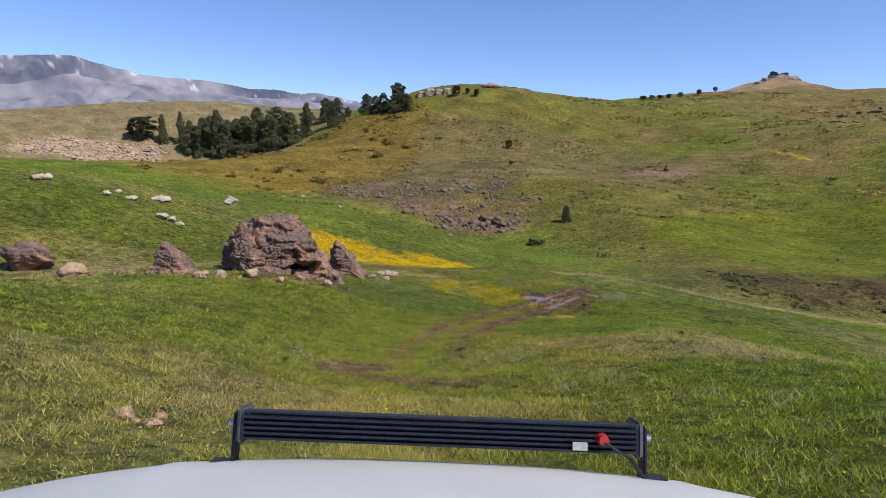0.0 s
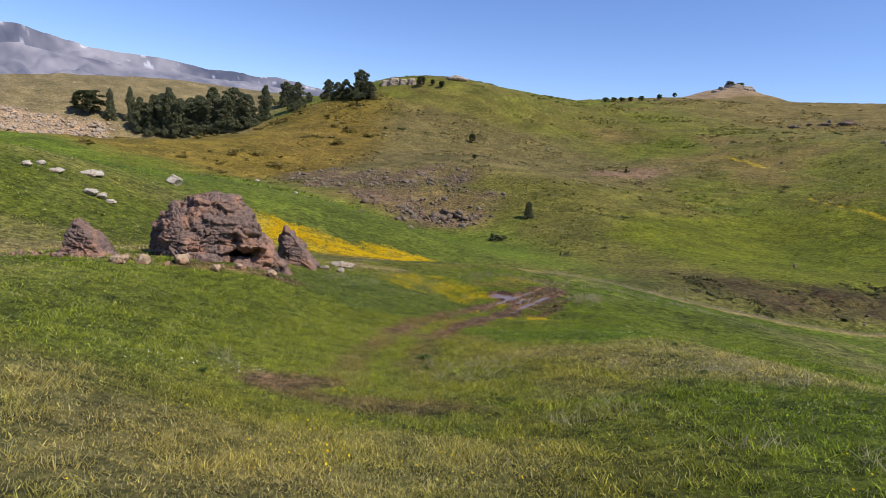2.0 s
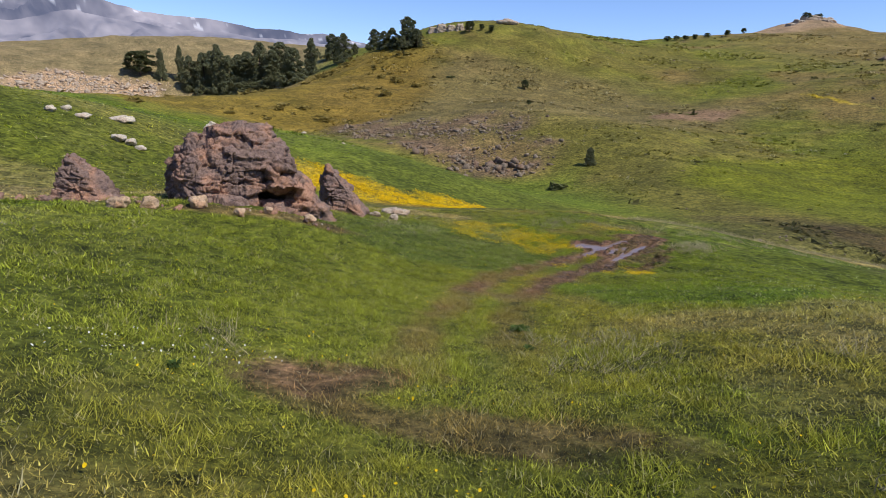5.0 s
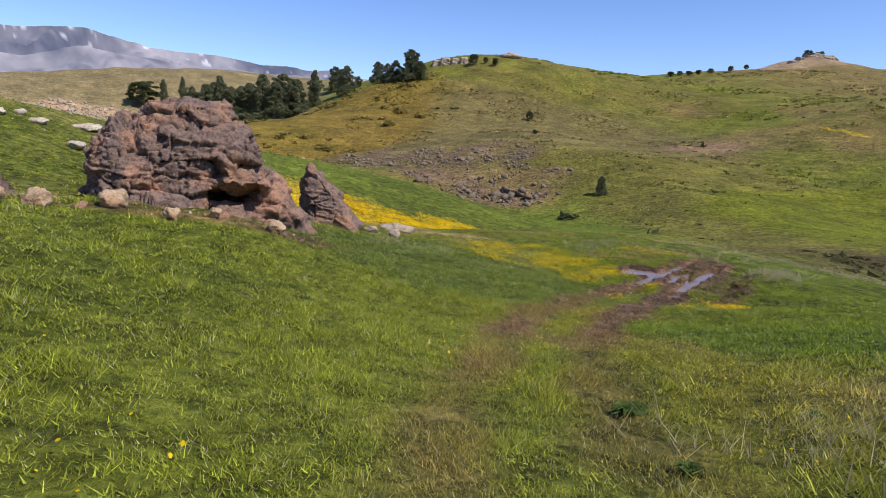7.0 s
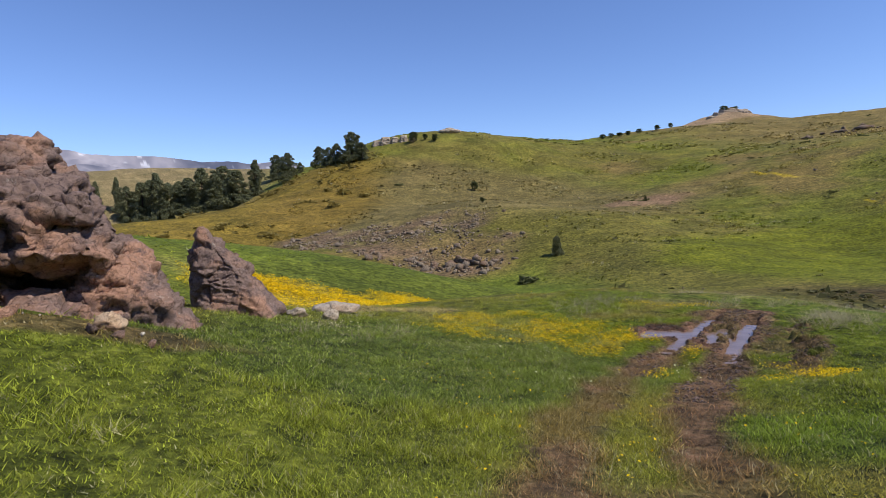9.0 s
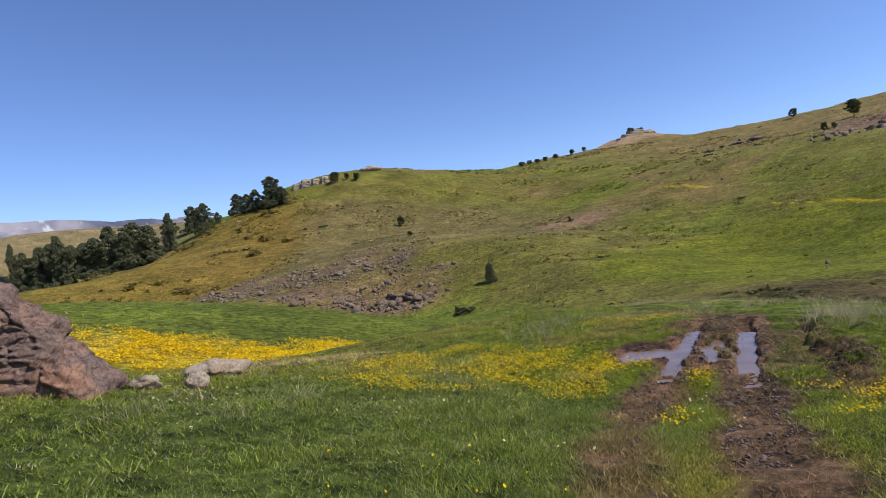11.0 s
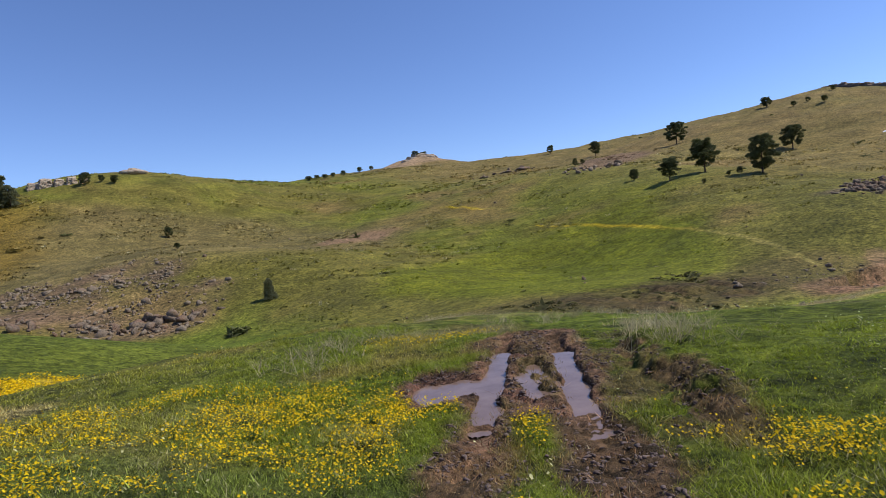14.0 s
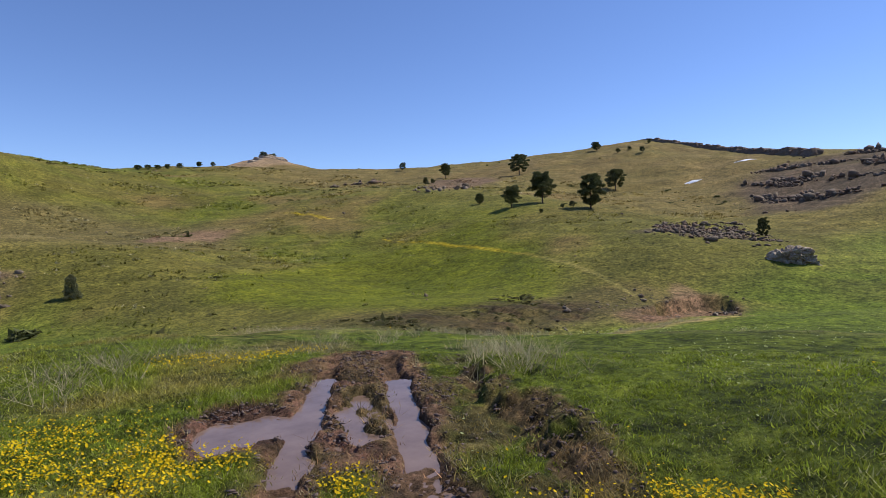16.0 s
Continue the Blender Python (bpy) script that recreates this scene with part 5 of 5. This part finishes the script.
p = scatter(700, -20, 250, 60, 320, lambda x, y: smooth(0.15, 0.45, fbm(x, y, 22, 4, 92)) * smooth(30, 70, np.hypot(x - 20, y - 45)) * 0.8, 401)
shrubs("hill_shrubs", p, rng.gamma(2.0, 0.22, len(p)) + 0.25, SHRUB, 402, "low dark juniper cushions on the hills", 26, 0.3)
p = scatter(900, -110, 0, 120, 290, lambda x, y: patch(x, y, -45, 190, 45, 60, -15, 0.5, 66) * smooth(-0.05, 0.3, fbm(x, y, 14, 4, 93)), 403)
shrubs("russet_shrubs", p, rng.gamma(2.0, 0.34, len(p)) + 0.4, leaf_material("russet_leaves", (0.25, 0.195, 0.055), 0.3), 404, "russet-green low shrubs on the slope below the wood", 40, 0.24)
p = scatter(1000, 22, 56, 44, 64, lambda x, y: smooth(0.0, 0.3, fbm(x, y, 4.5, 4, 94)) * patch(x, y, 38, 52, 15, 7.5, 12, 0.5, 98) * 0.8, 405)
shrubs("bank_tussocks", p, rng.gamma(2.0, 0.09, len(p)) + 0.1, leaf_material("dark_sedge", (0.115, 0.108, 0.042), 0.45), 406, "dark clumps of sedge and turf on the broken bank", 16, 0.3)
p = scatter(1500, 20, 240, 60, 300, lambda x, y: smooth(0.1, 0.45, fbm(x, y, 30, 4, 95)) * 0.8 * (1 - patch(x, y, 64, 84, 36, 26, 25, 0.4, 64)), 407)
shrubs("slope_tussocks", p, rng.gamma(1.6, 0.22, len(p)) + 0.15, leaf_material("olive_sedge", (0.115, 0.115, 0.04), 0.4), 408, "small dark tussocks mottling the open slope", 16, 0.35)
for k, (x, y, size) in enumerate(((14.5, 89.2, 0.9), (15.6, 90.0, 0.55))):
    v, f = shrub_mesh(np.array([[x, y]]), np.array([size]), 410 + k, 160, 0.8)
    tagged(link_mesh("bush", v, f, SHRUB, False), "olive-green bush on the valley floor", "bush", "bushes in the valley")


# ---- grass ----


def turf_points(count, spread, seed, least=0.0):
    rng = np.random.default_rng(seed)
    u = rng.uniform(0, len(WALK_LINE) - 1.001, count)
    k = u.astype(int)
    w = np.array(WALK_LINE)
    base = w[k] + (w[k + 1] - w[k]) * (u - k)[:, None]
    a, r = rng.uniform(0, 6.283, count), least + rng.exponential(spread, count)
    return base + np.stack([np.cos(a) * r, np.sin(a) * r], 1)


def in_rocks(x, y):
    return (np.hypot((x + 7.0) / 2.2, (y - 23.5) / 1.4) < 0.95) | (np.hypot((x + 4.45) / 0.7, (y - 27.4) / 0.5) < 0.9) | (np.hypot((x + 10.6) / 0.8, (y - 21.9) / 0.6) < 0.9)


def blades(name, p, each, tall, width, spread, seed, tint, label, lean=0.45, fixed=None):
    """Grass: each tuft a few tapering blades, coloured after the turf they grow from."""
    rng = np.random.default_rng(seed)
    n = len(p)
    z = ground(p[:, 0], p[:, 1])
    col = cover(p[:, 0], p[:, 1]) * np.array(tint) * rng.gamma(7.0, 1 / 7.0, (n, 1))
    if fixed:
        col = np.array(fixed) * rng.uniform(0.6, 1.3, (n, 1))
    straw = rng.uniform(0, 1, n) < (0 if fixed else 0.10)
    col[straw] = col[straw] * 0.35 + np.array((0.38, 0.34, 0.20)) * rng.uniform(0.5, 1.2, (straw.sum(), 1))
    root = np.concatenate([p, z[:, None]], 1)[:, None] + np.concatenate([rng.normal(size=(n, each, 2)) * spread, np.full((n, each, 1), -0.01)], 2)
    h = (np.asarray(tall) * np.ones(n))[:, None] * rng.uniform(0.5, 1.25, (n, each))
    d = rng.normal(size=(n, each, 2)) * lean * h[..., None]
    tip = root + np.concatenate([d, h[..., None]], 2)
    a = rng.uniform(0, 6.283, (n, each))
    w = (np.asarray(width) * np.ones(n))[:, None] * rng.uniform(0.6, 1.3, (n, each))
    side = np.stack([np.cos(a) * w, np.sin(a) * w, 0 * a], -1)
    v = np.stack([root - side, root + side, tip], 2).reshape(-1, 3)
    c = np.repeat(col[:, None], each, 1) * rng.uniform(0.8, 1.2, (n, each, 1))
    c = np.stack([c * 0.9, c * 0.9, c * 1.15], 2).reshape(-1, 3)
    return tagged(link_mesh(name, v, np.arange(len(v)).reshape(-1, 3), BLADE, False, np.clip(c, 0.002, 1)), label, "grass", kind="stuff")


def reach(p):
    return np.sqrt(((p[:, None] - np.array(WALK_LINE)[None]) ** 2).sum(-1).min(1))


p = np.concatenate([turf_points(175000, 3.8, 501), turf_points(70000, 11.0, 502, 3.0)])
p = p[(np.abs(p[:, 0]) < 45) & (p[:, 1] > -2) & (p[:, 1] < 62)]
bare = np.clip(mud_mask(p[:, 0], p[:, 1]) * 1.05, 0, 0.97)
bare = np.maximum(bare, ground(p[:, 0], p[:, 1]) < WATER + 0.02)
p = p[(np.random.default_rng(503).uniform(0, 1, len(p)) > bare) & ~in_rocks(p[:, 0], p[:, 1])]
far = reach(p)
clumpy = fbm(p[:, 0], p[:, 1], 0.5, 3, 504)
tall = (0.032 + 0.06 * smooth(-0.1, 0.5, clumpy)) * (1 + 0.02 * far) * (1 - 0.45 * smooth(5, 8, p[:, 0]) * smooth(16, 20, p[:, 1]))
blades("meadow_grass", p, 6, tall, 0.0030 + 0.0010 * far, 0.06, 505, (2.25, 2.05, 1.6), "short green and dry meadow grass", 0.75)


def dry_places(count, seed):
    p = turf_points(count, 5.0, seed)
    c = cover(p[:, 0], p[:, 1])
    dry = smooth(0.85, 1.35, c[:, 0] / np.maximum(c[:, 1], 0.01))
    keep = (np.random.default_rng(seed + 1).uniform(0, 1, count) < dry * 0.8 + 0.03) & (mud_mask(p[:, 0], p[:, 1]) < 0.35) & ~in_rocks(p[:, 0], p[:, 1]) & (p[:, 1] > 0)
    return p[keep]


p = dry_places(17000, 511)
blades("dry_grass", p, 6, 0.13, 0.0024 + 0.0006 * reach(p), 0.06, 513, (1.4, 1.42, 1.6), "tall bleached dry grass stalks", 0.5)
TUFTS = [(8.4, 28.15), (8.0, 27.7), (8.8, 28.6), (8.3, 27.2), (8.9, 27.9), (9.4, 28.9), (4.2, 31.7), (3.6, 31.3), (4.9, 32.1), (2.2, 15.4), (1.6, 15.0), (6.4, 12.8), (7.2, 13.4), (-2.6, 27.2), (-2.0, 26.2), (-3.0, 25.8), (-1.6, 27.6), (-2.4, 29.4), (7.4, 31.4), (9.6, 29.8), (5.8, 32.3), (6.6, 32.0), (0.84, 15.32), (2.06, 15.51), (1.61, 13.51), (2.39, 14.51), (0.92, 13.76), (-3.35, 12.97), (-3.74, 13.63), (2.0, 14.06), (4.85, 13.64), (6.16, 12.72), (3.35, 10.4), (6.48, 12.74), (6.83, 11.47), (15.52, 19.62), (4.07, 8.11), (4.69, 6.95), (2.32, 9.8)]
TUFTS += [(x, float(np.interp(x, [q[0] for q in BRINK], [q[1] for q in BRINK])) - 0.2 + 0.3 * math.sin(7 * x)) for x in np.arange(9, 40, 0.28)]
TUFTS += [(x, 32.6 - 0.05 * (x - 9) + 0.5 * math.sin(5 * x)) for x in np.arange(8.5, 24, 0.7)] + [(x, 20.5 + 0.35 * x + 0.6 * math.sin(3 * x)) for x in np.arange(26, 34, 1.2)]
q = np.concatenate([np.random.default_rng(520 + k).normal(size=(20 if k < 9 else 12, 2)) * (0.3 if k < 9 else 0.24) + c for k, c in enumerate(TUFTS)])
blades("dry_tussocks", q, 6, np.where(np.arange(len(q)) < 180, 0.27, 0.2), 0.0055, 0.05, 540, (1, 1, 1), "tussocks of long bleached dry grass", 0.8, (0.46, 0.40, 0.23))


p = scatter(20000, -32, 170, 56, 280, lambda x, y: smooth(0.0, 0.35, fbm(x, y, 11, 4, 530)) * smooth(30, 60, np.hypot(x - 10, y - 40)) * (1 - 0.8 * scree_mask(x, y)) * (1 - 0.85 * patch(x, y, 64, 84, 36, 26, 25, 0.4, 64)), 531)
away = np.hypot(p[:, 0] - 2, p[:, 1] - 22)
blades("hill_tussocks", p, 5, 0.22 + 0.0012 * away, 0.05 + 0.0009 * away, 0.3, 532, (1.5, 1.45, 1.35), "coarse grass tussocks on the open hills", 0.6)


# ---- flowers ----
def flowers(name, p, size, tall, mat, seed, label, petals=5):
    """Small open flower heads on their stems' height, one object."""
    rng = np.random.default_rng(seed)
    n = len(p)
    z = ground(p[:, 0], p[:, 1]) + (np.asarray(tall) * np.ones(n)) * rng.uniform(0.5, 1.2, n)
    c = np.concatenate([p, z[:, None]], 1)
    size = (np.asarray(size) * np.ones(n)) * rng.uniform(0.7, 1.3, n)
    a = rng.uniform(0, 6.283, n)[:, None] + np.arange(petals)[None] * 6.283 / petals
    up = rng.normal(size=(n, 2)) * 0.45
    ring = np.stack([np.cos(a), np.sin(a)], -1) * size[:, None, None]
    dz = (ring * up[:, None]).sum(-1) + 0.25 * size[:, None]
    rim = c[:, None] + np.concatenate([ring, dz[..., None]], -1)
    v = np.concatenate([c[:, None], rim], 1)
    k = np.arange(petals)
    f0 = np.stack([0 * k, 1 + k, 1 + (k + 1) % petals], 1)
    f = f0[None] + (np.arange(n) * (petals + 1))[:, None, None]
    return tagged(link_mesh(name, v.reshape(-1, 3), f.reshape(-1, 3), mat, False), label, "flowers", kind="stuff")


p = scatter(95000, -15, 8, 39, 54, lambda x, y: yellow_mask(x, y) * (0.12 + 0.88 * smooth(-0.15, 0.25, fbm(x, y, 0.8, 3, 600))), 601)
flowers("yellow_field", p, 0.034, 0.2, PETAL, 602, "dense sheet of yellow flowers in the hollow")
p = scatter(170000, -3.5, 7.5, 23.0, 32, lambda x, y: yellow_mask(x, y) ** 1.4 * smooth(-0.25, 0.25, fbm(x, y, 0.9, 3, 603)) * 0.72, 604)
flowers("yellow_flowers", p, 0.0105, 0.12, PETAL, 605, "yellow meadow flowers round the muddy ford")
p = turf_points(3500, 5.0, 606)
p = p[(p[:, 1] > 3) & (fbm(p[:, 0], p[:, 1], 3.0, 3, 607) > 0.02) & (mud_mask(p[:, 0], p[:, 1]) < 0.2) & ~in_rocks(p[:, 0], p[:, 1])]
flowers("scattered_yellow_flowers", p, 0.011, 0.10, PETAL, 608, "scattered small yellow flowers in the grass")
p = scatter(170, -5.2, -2.4, 11.4, 13.4, lambda x, y: patch(x, y, -3.8, 12.4, 1.2, 0.7, 10, 0.7, 609), 610)
flowers("white_flowers", p, 0.010, 0.1, DAISY, 611, "clump of small white daisies in the grass", 6)
p = scatter(2500, -3, 4, 23.5, 29, lambda x, y: smooth(0.0, 0.3, fbm(x, y, 1.2, 3, 612)) * 0.35 * (1 - mud_mask(x, y)), 613)
flowers("pale_flowers", p, 0.014, 0.11, leaf_material("cream_petals", (0.62, 0.6, 0.3), 0.2), 614, "pale cream flower heads among the grass", 5)


p = scatter(2600, 5.5, 18, 17, 31, lambda x, y: smooth(-0.1, 0.3, fbm(x, y, 1.5, 3, 615)) * 0.5 * (1 - mud_mask(x, y)), 616)
flowers("clover_flowers", p, 0.014, 0.1, leaf_material("clover_petals", (0.5, 0.55, 0.25), 0.25), 617, "pale clover heads dotted over the meadow", 5)


def herb(x, y, size, seed):
    """A low leafy weed: a rosette of broad leaves."""
    rng = np.random.default_rng(seed)
    n = 80
    a, r = rng.uniform(0, 6.283, n), size * rng.uniform(0.3, 1.1, n)
    lift = rng.uniform(0.1, 0.8, n) * size
    vs, fs = [], []
    for k in range(n):
        d, s = np.array((math.cos(a[k]), math.sin(a[k]), 0)), np.array((-math.sin(a[k]), math.cos(a[k]), 0)) * r[k] * 0.15
        mid, end = d * r[k] * 0.55 + (0, 0, lift[k]), d * r[k] + (0, 0, lift[k] * 0.75)
        vs += [(0, 0, 0.01), tuple(mid + s), tuple(end), tuple(mid - s)]
        fs.append((4 * k, 4 * k + 1, 4 * k + 2, 4 * k + 3))
    ob = link_mesh("weed", vs, fs, LEAF, False)
    ob.location = (x, y, float(ground(x, y)))
    return tagged(ob, "low leafy dark green weed in the turf", "plant", "leafy weeds")


for k, (x, y, size) in enumerate(((0.6, 16.0, 0.22), (0.75, 16.15, 0.16), (0.6, 14.7, 0.14), (2.2, 15.9, 0.12), (-3.4, 12.0, 0.14), (7.2, 16.4, 0.15), (5.9, 12.6, 0.12), (3.4, 27.9, 0.12), (2.2, 28.4, 0.12))):
    herb(x, y, size * 0.8, 700 + k)


# ---- clods along the churned ruts ----
p = scatter(30000, 2.0, 9.5, 23.0, 31.5, lambda x, y: mud_mask(x, y) * (0.35 + smooth(-0.1, 0.25, fbm(x, y, 0.35, 3, 801))) * (ground(x, y) > WATER + 0.03), 802)
stones("mud_clods", p, np.minimum(rng.gamma(1.3, 0.009, len(p)) + 0.006, 0.032), plain("wet_mud", (0.125, 0.086, 0.072), 0.85, 0, 0.5, 9, 0.02), 803, "churned brown mud clods along the wheel ruts", 1, (1.4, 1, 0.6))
p = scatter(2600, -2.2, 4.5, 11.0, 25.0, lambda x, y: mud_mask(x, y) * 0.7, 804)
stones("track_clods", p, rng.gamma(1.4, 0.004, len(p)) + 0.003, plain("track_earth", (0.14, 0.10, 0.075), 0.9, 0, 0.4, 9, 0.02), 805, "crumbled earth along the wheel tracks", 1)


# ---- the car's front, standing where the drive begins ----
PAINT = plain("white_paint", (0.9, 0.9, 0.9), 0.5, 0, 0.03, 4)
PAINT.node_tree.nodes["Principled BSDF"].inputs["Coat Weight"].default_value = 0.25
BLACK = plain("black_anodised", (0.022, 0.024, 0.034), 0.45, 0.3, 0.25, 40)
RUBBER = plain("tyre_rubber", (0.03, 0.03, 0.03), 0.85, 0, 0.3, 30, 0.01)
REDCAP = plain("red_plastic", (0.45, 0.03, 0.03), 0.4, 0, 0.2, 30)
STEEL = plain("steel", (0.5, 0.5, 0.5), 0.35, 1.0, 0.2, 40)


def part(name, bm, mat, parent, label=""):
    me = bpy.data.meshes.new(name)
    bmesh.ops.recalc_face_normals(bm, faces=bm.faces)
    bm.to_mesh(me)
    bm.free()
    me.materials.append(mat)
    ob = new(name, me)
    ob.parent = parent
    return tagged(ob, label)


def box(size, at, bevel=0.0, bm=None):
    bm = bm or bmesh.new()
    made = bmesh.ops.create_cube(bm, size=1, matrix=Matrix.Translation(at) @ Matrix.Diagonal((*size, 1)))
    if bevel:
        edges = {e for v in made["verts"] for e in v.link_edges}
        bmesh.ops.bevel(bm, geom=list(edges), offset=bevel, segments=2, affect="EDGES")
    return bm


def disc(radius, depth, at, axis="X", sides=28, bm=None, end=None):
    bm = bm or bmesh.new()
    turn = Matrix.Rotation(radians(90), 4, "Y") if axis == "X" else Matrix.Rotation(radians(90), 4, "X")
    bmesh.ops.create_cone(bm, cap_ends=True, segments=sides, radius1=radius, radius2=end if end is not None else radius, depth=depth, matrix=Matrix.Translation(at) @ turn)
    return bm


def bonnet_height(x, y):
    return -0.306 - 0.092 * abs(x / 0.88) ** 2.6 - 0.09 * max(0, (y - 1.14) / 0.3) ** 2 + 0.004 * math.exp(-((abs(x) - 0.52) / 0.03) ** 2)


def build_car():
    car = new("off_road_car")
    bm = bmesh.new()
    nx, ny = 60, 26
    top = [[bm.verts.new((-0.93 + 1.86 * i / nx, 0.3 + 1.05 * j / ny, bonnet_height(-0.93 + 1.86 * i / nx, 0.3 + 1.05 * j / ny))) for j in range(ny + 1)] for i in range(nx + 1)]
    for i in range(nx):
        for j in range(ny):
            bm.faces.new((top[i][j], top[i + 1][j], top[i + 1][j + 1], top[i][j + 1])).smooth = True
    bmesh.ops.solidify(bm, geom=bm.faces[:], thickness=0.02)
    part("bonnet", bm, PAINT, car, "smooth white bonnet with a raised crease")
    body = part("front_body", box((1.62, 0.98, 0.42), (0, 0.82, -0.67), 0.05), PAINT, car)
    bar = part("light_bar", box((0.80, 0.055, 0.052), (0.018, 1.235, -0.25), 0.006), BLACK, car, "black finned aluminium light bar seen from behind")
    for k in range(6):
        part("cooling_fin", box((0.795, 0.02, 0.0045), (0.018, 1.202, -0.272 + 0.0105 * k)), BLACK, bar)
    for s in (-1, 1):
        part("end_cap", box((0.014, 0.075, 0.075), (0.018 + s * 0.407, 1.235, -0.25), 0.006), plain("grey_cap", (0.10, 0.10, 0.115), 0.5, 0.2, 0.2, 40), bar, "dark grey end cap")
        bm = box((0.008, 0.035, 0.105), (0.018 + s * 0.424, 1.235, -0.277), 0.003)
        box((0.055, 0.045, 0.008), (0.018 + s * 0.445, 1.235, -0.331), 0.003, bm)
        part("bracket", bm, BLACK, bar, "black mounting bracket")
        part("bolt", disc(0.007, 0.018, (0.018 + s * 0.431, 1.235, -0.25), "X", 10), STEEL, bar, "bright steel bolt")
    part("cable_gland", disc(0.014, 0.03, (0.345, 1.19, -0.247), "Y", 14, None, 0.010), REDCAP, bar, "red cable gland")
    pts = [Vector((0.348, 1.175, -0.25)), Vector((0.375, 1.18, -0.268)), Vector((0.405, 1.2, -0.285)), Vector((0.43, 1.215, -0.315)), Vector((0.452, 1.22, -0.345))]
    v, f = tube(pts, [0.006] * 5, 8)
    me = bpy.data.meshes.new("cable")
    me.from_pydata([tuple(p) for p in v], [], f)
    me.materials.append(BLACK)
    cable = new("cable", me)
    cable.parent = bar
    tagged(cable, "black cable running down to the bonnet")
    part("sticker", box((0.03, 0.002, 0.016), (0.30, 1.189, -0.262)), plain("worn_label", (0.45, 0.47, 0.42), 0.6, 0, 0.3, 60), bar, "small worn grey sticker")
    for s in (-1, 1):
        wheel = part("tyre", disc(0.36, 0.2, (s * 0.72, 0.80, -1.02)), RUBBER, car, "black tyre")
        part("rim", disc(0.19, 0.205, (s * 0.722, 0.80, -1.02)), STEEL, wheel, "steel rim")
    car.matrix_basis = Matrix.Translation((0.05, -0.07, -0.01)) @ pose(0, 0, 0, -16.0, 1.3, 0)
    return tagged(car, "white off-road car front with a black light bar on its bonnet", "car")


build_car()
